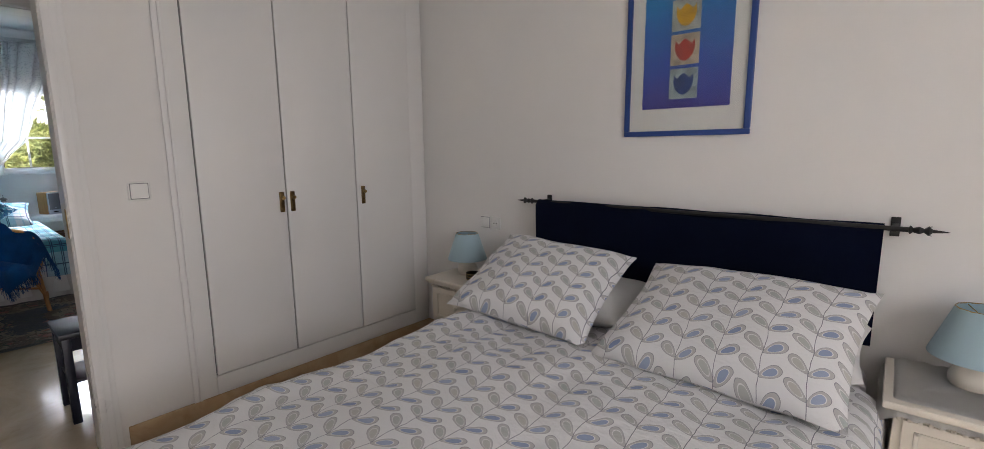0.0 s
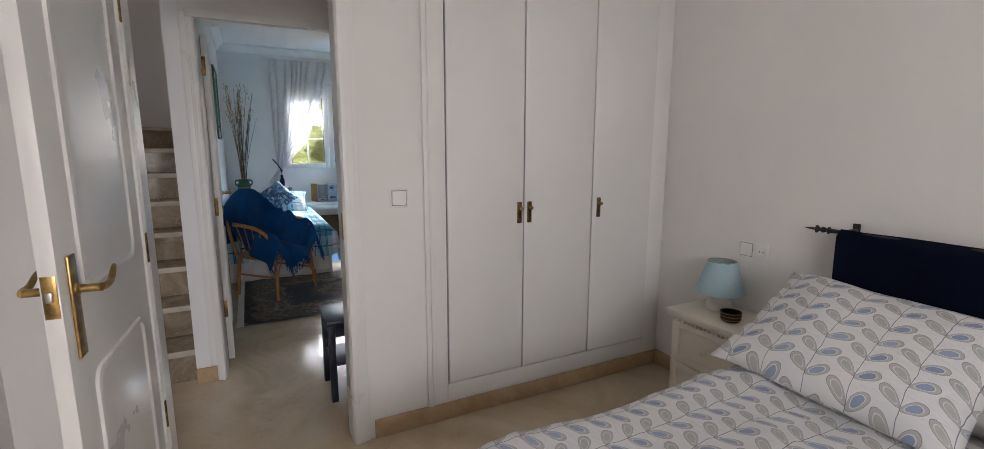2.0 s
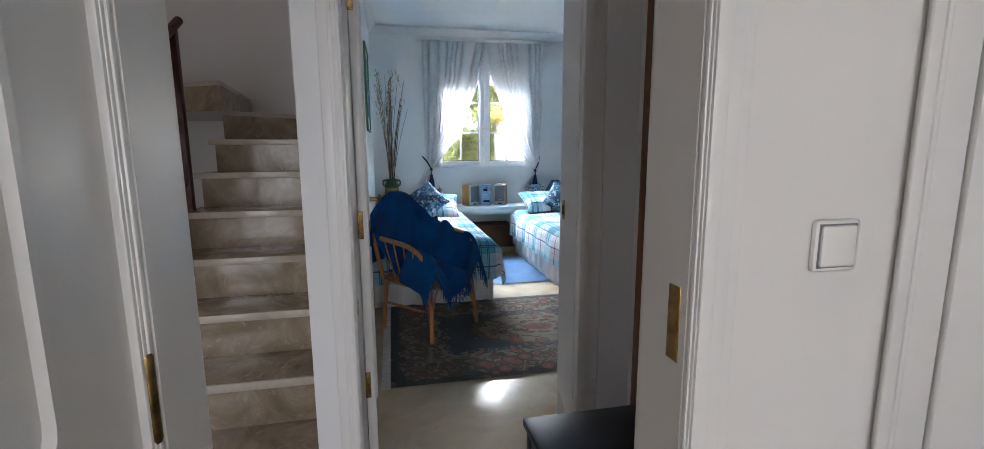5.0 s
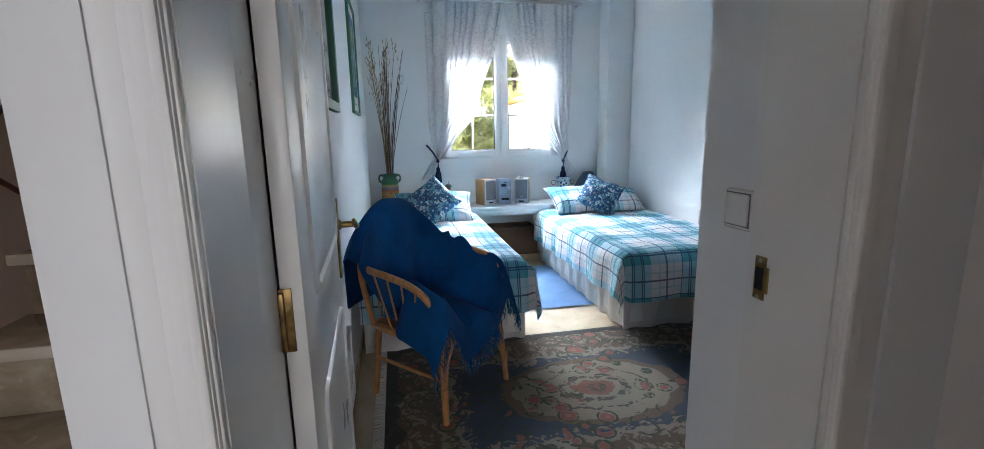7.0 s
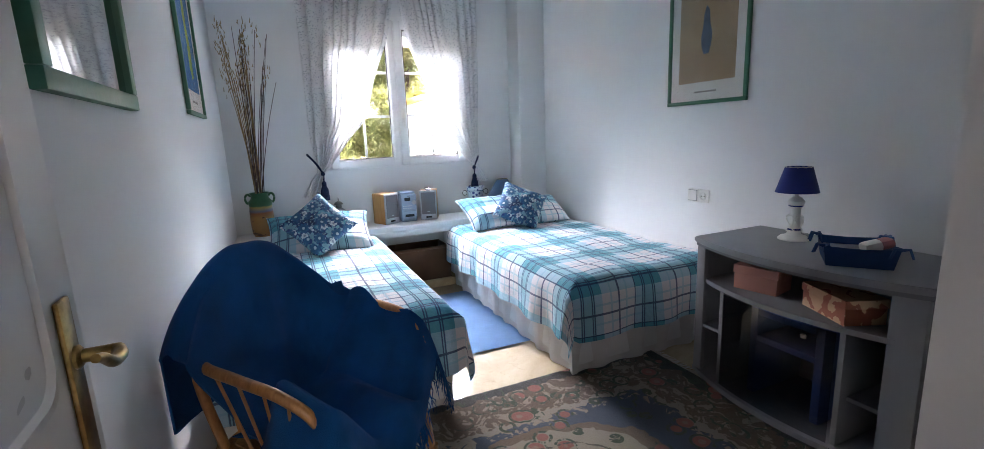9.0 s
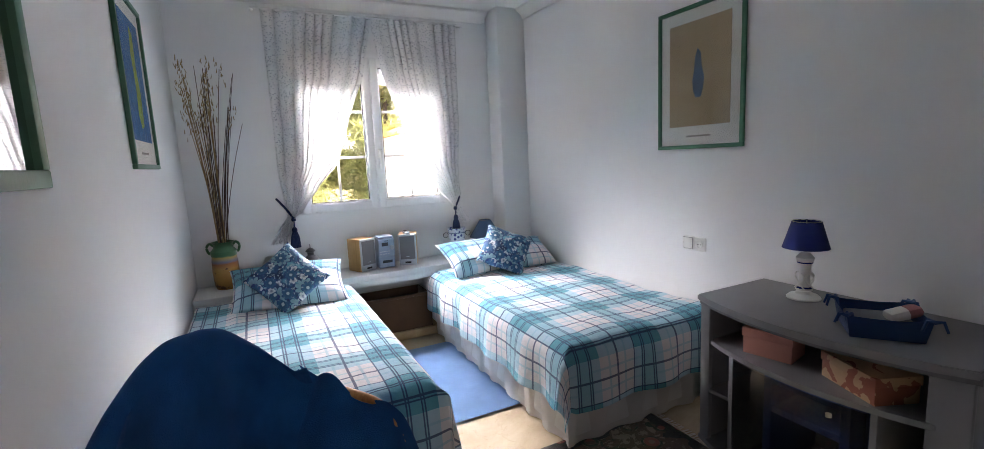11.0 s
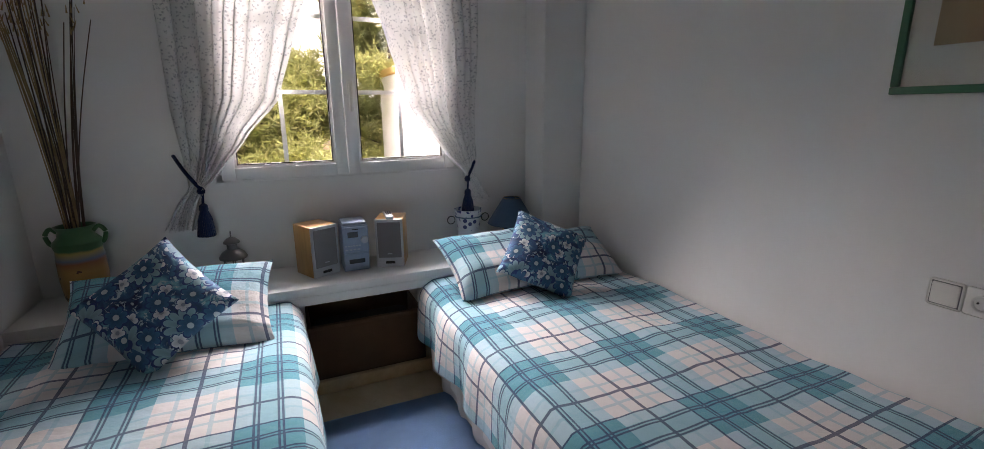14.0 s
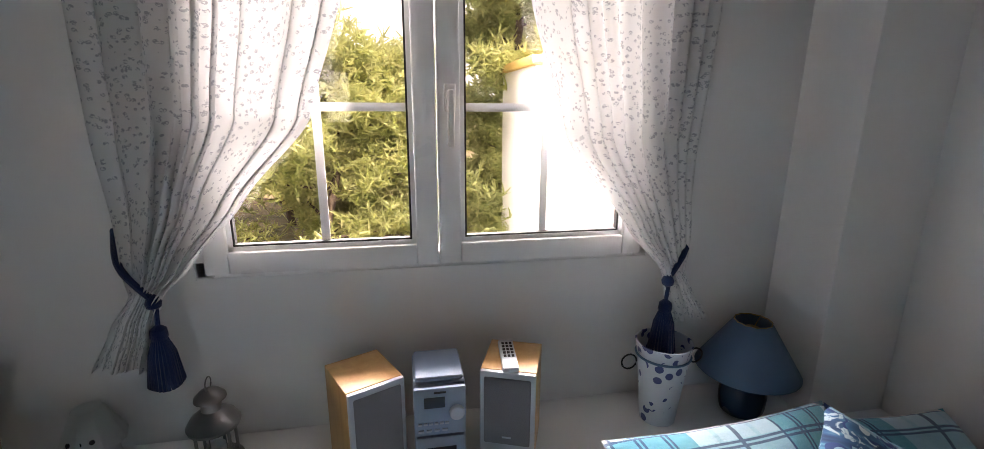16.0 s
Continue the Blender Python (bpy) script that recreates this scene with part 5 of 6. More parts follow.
k = Mat("glazed_vase", (0.3, 0.2, 0.1), 0.35)
_, _, vz = k.uv("Object")
n1 = k.noise(12, 4)
c = k.ramp(vz + n1 * 0.02, [(0.0, (0.33, 0.15, 0.045)), (0.16, (0.42, 0.23, 0.06)), (0.20, (0.30, 0.10, 0.035)), (0.215, (0.14, 0.16, 0.24)), (0.245, (0.40, 0.30, 0.08)), (0.255, (0.035, 0.14, 0.055)), (0.34, (0.03, 0.12, 0.05))])
c = k.mix(k.noise(17, 3).gt(0.6) * vz.lt(0.19), c, (0.13, 0.055, 0.025))
VASE = k.base(c).m
va = thing("vase", (-7.36, -0.225, 0.591), "glazed vase with green neck and ochre belly holding dry reeds", "vase")
part("body", lathe([(0.07, 0), (0.082, 0.03), (0.088, 0.12), (0.086, 0.20), (0.082, 0.24), (0.088, 0.26), (0.088, 0.275), (0.066, 0.30), (0.062, 0.325), (0.074, 0.345), (0.068, 0.345), (0.055, 0.30), (0.05, 0.1), (0, 0.09)], 36, cap=False), VASE, va)
for s in (-1, 1):
    part("handle", tube(curve3([(0, s * 0.063, 0.318), (0, s * 0.085, 0.336), (0, s * 0.105, 0.31), (0, s * 0.098, 0.275), (0, s * 0.087, 0.262)], 6), 0.009, 10), VASE, va, "green loop handle")
rng = random.Random(4)
REEDS = [wood("dark_reed", (0.035, 0.016, 0.010), (0.09, 0.045, 0.028), 0.6, (1, 1, 1), 30), wood("pale_reed", (0.24, 0.16, 0.07), (0.36, 0.25, 0.12), 0.7, (1, 1, 1), 30)]
rd = thing("dry_reeds", (-7.36, -0.225, 0.70), "bundle of tall dry brown and straw reeds in a vase", "dried plant")
for i in range(34):
    pale = i >= 18
    h = rng.uniform(1.05, 1.48)
    lean_y, lean_x = (rng.uniform(-0.15, 0.02) if pale else rng.uniform(-0.06, 0.22)), rng.uniform(-0.05, 0.14)
    lean_y = max(lean_y, -0.115)
    a = rng.uniform(0, 6.28)
    b0 = Vector((0.02 * math.cos(a), 0.02 * math.sin(a), 0))
    pts = curve3([b0, b0 + Vector((lean_x * 0.25, lean_y * 0.25, h * 0.35)), b0 + Vector((lean_x * 0.6, lean_y * 0.65, h * 0.7)), b0 + Vector((lean_x * 1.0, lean_y * 1.1, h))], 4)
    stem_part = part("stem", tube(pts, rng.uniform(0.0028, 0.0045), 5, None, 0.5), REEDS[pale], rd)
    if pale or i % 3 == 0:
        bm = bmesh.new()
        for j in range(11):
            p = pts[-1] + Vector((rng.uniform(-0.03, 0.03), rng.uniform(-0.03, 0.03), rng.uniform(-0.14, 0.05)))
            tube([p, p + Vector((rng.uniform(-0.012, 0.012), rng.uniform(-0.012, 0.012), 0.03))], 0.0035, 4, bm, 0.3)
        tagged(part("seed_head", bm, REEDS[1], stem_part), kind="stuff")

# curtains
def edge_at(table, z):
    for (z0, v0), (z1, v1) in zip(table, table[1:]):
        if z0 >= z >= z1:
            t = (z0 - z) / (z0 - z1)
            t = t * t * (3 - 2 * t) * 0.3 + t * 0.7
            return v0 + (v1 - v0) * t
    return table[-1][1]


def curtain(side, outer, inner, label, seed):
    """side +1: the leaf hangs at higher y. Edges are (height, y) tables from the rod down to the hem."""
    c = thing("curtain", (-7.385, 0.22 if side < 0 else 1.70, 0.8), label, "curtain", "curtains")
    top, hem = outer[0][0], outer[-1][0]

    def f(a, b):
        z = top - b * (top - hem)
        yo, yi = edge_at(outer, z), edge_at(inner, z)
        wide = abs(yi - yo)
        n = 9
        amp = 0.040 * min(1, wide / 0.3 + 0.35)
        ph = (a + 0.045 * math.sin(a * 11 + seed)) * n * math.tau + 2.4 * noise.noise((a * 3, z * 0.7, seed))
        x = -7.395 + amp * math.sin(ph) * (0.55 + 0.9 * noise.noise((a * 4, z * 0.8, seed))) + 0.03 * math.exp(-((z - 1.1) / 0.12) ** 2)
        return (x, yo + (yi - yo) * a + 0.012 * math.cos(ph) * min(1, wide / 0.3), z + 0.006 * math.sin(a * 40) * (b > 0.97))
    part("cloth", sheet(f, 120, 90, lambda a, b: (a * 0.95, b * (top - hem))), VOILE, c, "sheer white voile with small grey sprigs", 80, world=True)
    return c


TOPZ = 2.60
curtain(-1, [(TOPZ, 0.19), (1.73, 0.199), (1.43, 0.20), (1.19, 0.22), (1.07, 0.225), (0.98, 0.16), (0.86, 0.095)],
        [(TOPZ, 0.985), (2.2, 0.90), (1.75, 0.735), (1.475, 0.65), (1.285, 0.484), (1.125, 0.355), (1.06, 0.285), (0.98, 0.255), (0.86, 0.225)], "sheer sprigged curtain tied back with a navy rope", 1.0)
curtain(1, [(TOPZ, 1.735), (1.78, 1.712), (1.36, 1.68), (1.19, 1.675), (1.05, 1.665), (0.98, 1.71), (0.88, 1.775)],
        [(TOPZ, 0.975), (2.2, 1.05), (1.77, 1.199), (1.43, 1.294), (1.165, 1.487), (1.05, 1.595), (0.98, 1.62), (0.88, 1.645)], "sheer sprigged curtain tied back with a navy rope", 5.0)
rodc = thing("curtain_rod", (-7.40, 0.96, 2.60), "thin white curtain rod above the window", "curtain rod")
part("rod", tube([(-7.40, 0.12, 2.605), (-7.40, 1.80, 2.605)], 0.009, 12), PVC, rodc, world=True)
for y in (0.14, 1.78):
    part("bracket", boxes((-7.469, -7.395, y - 0.008, y + 0.008, 2.596, 2.614), bevel=0.002), PVC, rodc, world=True)


def tassel(at, hook, label):
    t = thing("tieback", at, label, "tieback", "tiebacks")
    x, y, z = at
    part("rope", tube(curve3([hook, (x + 0.03, (hook[1] + y) / 2, (hook[2] + z) / 2 + 0.01), (x + 0.02, y, z)], 8), 0.0085, 8), ROPE, t, "twisted navy rope", world=True)
    part("knot", lathe([(0.004, -0.02), (0.016, -0.012), (0.018, 0.0), (0.012, 0.014), (0.004, 0.02)], 14, (0.02, 0, -0.005)), ROPE, t)
    part("cord", tube([(0.02, 0.004, -0.02), (0.02, 0, -0.07)], 0.006, 8), ROPE, t)
    part("head", lathe([(0.006, 0.03), (0.018, 0.02), (0.02, 0.0), (0.015, -0.012)], 16, (0.02, 0, -0.095)), ROPE, t)
    bm = bmesh.new()
    for i in range(26):
        a = i * math.tau / 26
        r = 0.036 + 0.004 * math.sin(i * 7)
        tube([(0.02 + 0.012 * math.cos(a), 0.012 * math.sin(a), -0.10), (0.02 + 0.026 * math.cos(a), 0.026 * math.sin(a), -0.14), (0.02 + r * math.cos(a), r * math.sin(a), -0.225)], 0.005, 5, bm)
    tagged(part("fringe", bm, ROPE, t, "navy silk fringe"), kind="stuff")
    return t


tassel((-7.385, 0.268, 1.055), (-7.455, 0.165, 1.21), "navy rope tieback with a heavy tassel")
tassel((-7.385, 1.618, 1.025), (-7.455, 1.70, 1.20), "navy rope tieback with a heavy tassel")

# pictures
mr = picture("mirror", (-4.278, -0.43, 1.423), 180, 0.61, 0.80, 0.042, 0.028, FRAME_GREEN, "green-framed glass reflecting the curtains", "mirror")
part("glass", boxes((0.035, 0.575, -0.012, -0.006, 0.035, 0.765)), Mat("mirror_glass", (0.62, 0.63, 0.62), 0.03, 1.0).m, mr, "reflecting glass")


def art(name, at, turn, w, h, colours, label, marks):
    p = picture(name, at, turn, w, h, 0.022, 0.02, FRAME_GREEN, label)
    part("mount", boxes((0.018, w - 0.018, -0.007, -0.004, 0.018, h - 0.018)), MOUNT, p, "white mount")
    k = Mat("print_ground", colours[1], 0.8)
    k.base(k.ramp(k.noise(7, 6, None, 0.6, 0.8), [(0.3, colours[0]), (0.7, colours[1])]))
    pr = part("print", boxes((0.085, w - 0.085, -0.0095, -0.0065, 0.13, h - 0.09)), k.m, p, "faded print")
    part("caption_bar", boxes((w * 0.36, w * 0.64, -0.0085, -0.0068, 0.068, 0.078)), Mat("pencil", (0.35, 0.32, 0.30), 0.9).m, p)
    for outline, colour in marks:
        bm = bmesh.new()
        bm.faces.new([bm.verts.new((w * x, -0.0105, h * z)) for x, z in outline])
        k = Mat("print_shape", colour, 0.8)
        k.base(k.ramp(k.noise(20, 5), [(0.35, tuple(c * 0.6 for c in colour)), (0.7, colour)]))
        part("shape", bm, k.m, pr, "", None)
    part("glass", boxes((0.018, w - 0.018, -0.0175, -0.016, 0.018, h - 0.018)), PICTURE_GLASS, p).visible_shadow = False
    return p


bottle = [(0.47, 0.36), (0.53, 0.36), (0.56, 0.42), (0.57, 0.50), (0.54, 0.57), (0.53, 0.66), (0.49, 0.70), (0.46, 0.64), (0.45, 0.55), (0.43, 0.48), (0.44, 0.41)]
art("framed_print", (-5.64, 2.328, 1.446), 0, 0.578, 0.80, ((0.40, 0.27, 0.15), (0.52, 0.38, 0.24)), "green-framed ochre print with a small blue shape", [(bottle, (0.10, 0.17, 0.28))])
tall = [(0.50, 0.24), (0.60, 0.26), (0.63, 0.45), (0.58, 0.62), (0.60, 0.80), (0.50, 0.84), (0.44, 0.66), (0.47, 0.48), (0.43, 0.32)]
art("framed_print", (-5.898, -0.428, 1.469), 180, 0.56, 0.78, ((0.03, 0.12, 0.30), (0.06, 0.22, 0.46)), "green-framed blue print with a yellow-green streak", [(tall, (0.42, 0.48, 0.08))])

# rugs
RX, RY = 0.71, 1.06
RUG = carpet("medallion_rug_wool", RX, RY)
bm = sheet(lambda a, b: (-RX + a * 2 * RX, -RY + b * 2 * RY, 0.010 + 0.0015 * noise.noise((a * 5, b * 8, 0))), 30, 44, lambda a, b: (-RX + a * 2 * RX, -RY + b * 2 * RY))
bmesh.ops.solidify(bm, geom=bm.faces[:], thickness=0.009)
rug = tagged(obj("patterned_rug", bm, RUG, 60), "worn blue-grey rug with a cream rose medallion on marble", "rug")
rug.location = (-4.57, 0.79, 0.0)
bm = bmesh.new()
for s in (-1, 1):
    for i in range(150):
        x = -RX + 2 * RX * i / 149
        tube([(x, s * RY, 0.006), (x + rng.uniform(-0.012, 0.012), s * (RY + 0.05), 0.004)], 0.0022, 4, bm)
fr = tagged(obj("fringe", bm, SKIRT_CLOTH, 60), kind="stuff")
fr.parent = rug
whole("blue_mat", thicken(sheet(lambda a, b: (-6.85 + a * 1.14, 0.66 + b * 0.63, 0.012 + 0.002 * noise.noise((a * 6, b * 5, 3))), 24, 16), 0.01), BLUE_RUG, (-6.3, 0.97, 0.0), "pale blue cotton mat on the floor between the beds", "rug")

# low grey cabinet
tv = thing("media_cabinet", (-4.47, 2.05, 0), "grey bow-fronted media cabinet with open shelves and smoked glass", "cabinet")
X0, X1, YB, YF = -4.926, -3.95, 2.31, 1.832


def bow(inset, deep=0.0, x0=X0, x1=X1):
    """The outline of a bowed plate; inset trims its front."""
    c = []
    for i in range(13):
        t = i / 12
        c.append((x0 + (x1 - x0) * t, YF + inset - deep * 4 * t * (1 - t)))
    return [(x1, YB), (x0, YB)] + c


part("top", prism(bmesh.new(), bow(-0.005, 0.105), 0.742, 0.77, 0.005), GREY, tv, world=True)
part("top_lip", prism(bmesh.new(), bow(0.012, 0.10), 0.722, 0.742), GREY_DARKER, tv, world=True)
part("side", boxes((X0 + 0.012, X0 + 0.05, YF + 0.02, YB, 0.045, 0.724), bevel=0.004), GREY, tv, world=True)
part("side", boxes((X1 - 0.05, X1 - 0.012, YF + 0.02, YB, 0.045, 0.724), bevel=0.004), GREY, tv, world=True)
part("stile", boxes((X1 - 0.12, X1 - 0.012, YF + 0.004, YF + 0.03, 0.045, 0.724), bevel=0.004), GREY, tv, world=True)
part("stile", boxes((X0 + 0.012, X0 + 0.06, YF + 0.004, YF + 0.03, 0.045, 0.724), bevel=0.004), GREY, tv, world=True)
part("shelf", prism(bmesh.new(), bow(0.02, 0.09, X0 + 0.05, X1 - 0.05), 0.535, 0.556, 0.003), GREY, tv, world=True)
part("bottom", prism(bmesh.new(), bow(0.012, 0.10), 0.04, 0.065, 0.003), GREY, tv, world=True)
part("plinth", prism(bmesh.new(), bow(0.05, 0.09), 0.0, 0.04), GREY_DARKER, tv, world=True)
part("back", boxes((X0 + 0.05, X1 - 0.05, YB - 0.012, YB, 0.05, 0.724)), GREY_DARKER, tv, world=True)
for x, yy in ((X0 + 0.20, 1.80), (X1 - 0.24, 1.80)):
    part("divider", boxes((x - 0.011, x + 0.011, yy, YB - 0.015, 0.065, 0.536), bevel=0.003), GREY, tv, world=True)
part("side_shelf", boxes((X0 + 0.05, X0 + 0.19, YF + 0.01, YB - 0.015, 0.30, 0.318), bevel=0.002), GREY, tv, world=True)
part("side_shelf", boxes((X1 - 0.229, X1 - 0.05, YF + 0.01, YB - 0.015, 0.25, 0.268), bevel=0.002), GREY, tv, world=True)
bm = bmesh.new()
gx = [X0 + 0.214 + (X1 - X0 - 0.468) * i / 10 for i in range(11)]
gy = [YF + 0.022 - 0.09 * 4 * ((x - X0) / (X1 - X0)) * (1 - (x - X0) / (X1 - X0)) for x in gx]
lo = [bm.verts.new((x, y, 0.07)) for x, y in zip(gx, gy)]
hi = [bm.verts.new((x, y, 0.53)) for x, y in zip(gx, gy)]
for i in range(10):
    bm.faces.new((lo[i], lo[i + 1], hi[i + 1], hi[i]))
bmesh.ops.solidify(bm, geom=bm.faces[:], thickness=0.005)
part("glass_door", bm, SMOKED, tv, "curved smoked glass door", world=True).visible_shadow = False
part("pull", lathe([(0.010, 0), (0.010, 0.012), (0.006, 0.014)], 14, (gx[8], gy[8] - 0.016, 0.48)), STEEL, tv, world=True)
vd = thing("blue_crate", (-4.44, 2.05, 0.066), "dark blue open-fronted crate standing behind the smoked glass door", "crate")
BX0, BX1, BY0, BY1 = -4.62, -4.29, 1.87, 2.22
part("side", boxes((BX0, BX0 + 0.035, BY0, BY1, 0.066, 0.49), bevel=0.004), CRATE_BLUE, vd, world=True)
part("side", boxes((BX1 - 0.035, BX1, BY0, BY1, 0.066, 0.49), bevel=0.004), CRATE_BLUE, vd, world=True)
part("top", boxes((BX0 + 0.035, BX1 - 0.035, BY0, BY1, 0.455, 0.49), bevel=0.004), CRATE_BLUE, vd, world=True)
part("shelf", boxes((BX0 + 0.035, BX1 - 0.035, BY0, BY1, 0.33, 0.36), bevel=0.004), CRATE_BLUE, vd, world=True)
part("back", boxes((BX0 + 0.035, BX1 - 0.035, BY1 - 0.012, BY1, 0.066, 0.455)), NAVY_WOOD, vd, world=True)


def carton(at, turn, w, d, h, mat, label, lid=True):
    b = thing("gift_box", at, label, "box", "boxes in the cabinet", turn)
    part("body", boxes((-w / 2, w / 2, -d / 2, d / 2, 0, h * (0.72 if lid else 1)), bevel=0.002), mat, b)
    if lid:
        part("lid", boxes((-w / 2 - 0.004, w / 2 + 0.004, -d / 2 - 0.004, d / 2 + 0.004, h * 0.66, h), bevel=0.002), mat, b)
    return b


k = Mat("patterned_card", (0.5, 0.3, 0.18), 0.6)
k.base(k.mix(k.noise(14, 4, None, 0.5, 1.0).gt(0.55), (0.55, 0.33, 0.20), (0.33, 0.10, 0.06)))
FLOWER_CARD = k.m
carton((-4.63, 1.945, 0.557), 12, 0.19, 0.15, 0.115, PINKBOX, "pink cardboard box on the upper shelf")
carton((-4.27, 1.925, 0.557), -24, 0.24, 0.16, 0.10, FLOWER_CARD, "pale box printed with brown flowers on the upper shelf")

LB = [(0.066, 0), (0.066, 0.006), (0.055, 0.016), (0.034, 0.022), (0.027, 0.034), (0.034, 0.040), (0.027, 0.05), (0.021, 0.07), (0.021, 0.15), (0.031, 0.165), (0.036, 0.182), (0.022, 0.20), (0.012, 0.205)]
lp = table_lamp("table_lamp", (-4.625, 2.135, 0.771), LB, (0.090, 0.056, 0.225, 0.342), PLASTIC, SHADE_NAVY, "turned white lamp with a navy fabric shade", STEEL)
for z in (0.048, 0.163):
    part("blue_band", lathe([(0.029, z - 0.005), (0.0305, z), (0.029, z + 0.005)], 24), SHADE_NAVY, lp, "blue painted band")
coil = [(0.03 * math.cos(t) + 0.006 * math.sin(3 * t), 0.03 * math.sin(t), 0.06 + 0.035 * math.sin(t * 1.31) + 0.02) for t in [i * 0.35 for i in range(60)]]
part("cord", tube(coil, 0.0028, 6), PLASTIC, lp, "coiled white flex")

ty = thing("fabric_tray", (-4.262, 1.957, 0.772), "blue fabric tray with tied corners holding folded cloths", "tray", "", 37)
w, d, h = 0.205, 0.20, 0.080


def tray_wall(a, b):
    r = [(-w / 2, -d / 2), (w / 2, -d / 2), (w / 2, d / 2), (-w / 2, d / 2), (-w / 2, -d / 2)]
    t = a * 4
    i = min(int(t), 3)
    f = t - i
    x, y = r[i][0] + (r[i + 1][0] - r[i][0]) * f, r[i][1] + (r[i + 1][1] - r[i][1]) * f
    g = 1 + b * 0.13
    return (x * g, y * g, b * h - 0.006 * math.sin(f * math.pi) * b)


part("wall", thicken(sheet(tray_wall, 48, 6), 0.006), BOX_BLUE, ty)
part("bottom", boxes((-w / 2, w / 2, -d / 2, d / 2, 0, 0.006)), BOX_BLUE, ty)
part("lining", boxes((-w / 2 + 0.01, w / 2 - 0.01, -d / 2 + 0.01, d / 2 - 0.01, 0.006, 0.05), bevel=0.01), GREY, ty, "grey lining")
for sx in (-1, 1):
    for sy in (-1, 1):
        bm = bmesh.new()
        c = Vector((sx * w * 0.565, sy * d * 0.565, h))
        for i in range(4):
            a = rng.uniform(0, 6.28)
            tube([c, c + Vector((0.022 * math.cos(a), 0.022 * math.sin(a), 0.004)), c + Vector((0.034 * math.cos(a), 0.034 * math.sin(a), -0.03))], 0.007, 6, bm, 0.6)
        part("corner_tie", bm, BOX_BLUE, ty, "knotted corner ties")
k = Mat("striped_cloth", (0.7, 0.6, 0.55), 0.9)
su, _, _ = k.uv("Object")
k.base(k.mix((su * 55.0).sin().gt(0.3), (0.70, 0.66, 0.62), (0.30, 0.12, 0.12)))
cl = whole("folded_cloth", boxes((-0.055, 0.055, -0.03, 0.03, 0.0, 0.04), bevel=0.018), k.m, None, "striped cloth rolled up in a fabric tray", "cloth")
cl.matrix_world = pose(-4.207, 1.997, 0.824, 0, -14, 57)

# wall heater grille by the floor
gr = thing("wall_grille", (-4.35, -0.429, 0.02), "slatted white grille low on the wall", "grille")
part("frame", boxes((-4.70, -3.95, -0.4295, -0.408, 0.08, 0.10), (-4.70, -3.95, -0.4295, -0.408, 0.40, 0.42), (-4.70, -4.68, -0.4295, -0.408, 0.10, 0.40), (-3.97, -3.95, -0.4295, -0.408, 0.10, 0.40), bevel=0.003), PLASTIC, gr, world=True)
for i in range(14):
    part("slat", boxes((-4.68, -3.97, -0.427, -0.415, 0.108 + i * 0.021, 0.118 + i * 0.021)), PLASTIC, gr, world=True)

# cane armchair under a blue throw
ch = thing("cane_armchair", (-4.77, 0.02, 0), "honey cane armchair draped with a teal-blue mohair throw", "chair", "", 43)
ch.scale = (0.76, 0.93, 1)
for sx, sy in ((1, -1), (1, 1), (-1, -1), (-1, 1)):
    x, y = sx * 0.30, sy * (0.25 if sx > 0 else 0.24)
    part("leg", tube([(x + sx * 0.02, y + sy * 0.015, 0), (x - sx * 0.02, y - sy * 0.01, 0.38)], 0.018, 12), CANE, ch)
    if sx > 0:
        part("brace", tube(curve3([(x + 0.01, y, 0.14), (x - 0.02, y - sy * 0.05, 0.27), (x - 0.03, y - sy * 0.12, 0.375)], 6), 0.008, 8), CANE, ch)
        part("brace", tube(curve3([(x + 0.01, y, 0.14), (x - 0.06, y, 0.27), (x - 0.14, y, 0.375)], 6), 0.008, 8), CANE, ch)
        part("binding", lathe([(0.020, -0.03), (0.0215, 0), (0.020, 0.03)], 12, (x + 0.012, y + sy * 0.008, 0.15)), CANE, ch)
ring = [(0.31, -0.22), (0.33, 0), (0.31, 0.22), (0.26, 0.27), (0.0, 0.28), (-0.24, 0.26), (-0.30, 0.18), (-0.31, -0.18), (-0.24, -0.26), (0.0, -0.28), (0.26, -0.27), (0.31, -0.22)]
part("seat_frame", tube(curve3([(x, y, 0.385) for x, y in ring], 5), 0.016, 10), CANE, ch)
part("seat", prism(bmesh.new(), ring[:-1], 0.385, 0.405, 0.006), CANE, ch)
for z in (0.21,):
    part("stretcher", tube([(-0.30, -0.25, z), (0.30, -0.25, z)], 0.010, 8), CANE, ch)
    part("stretcher", tube([(-0.30, 0.25, z), (0.30, 0.25, z)], 0.010, 8), CANE, ch)
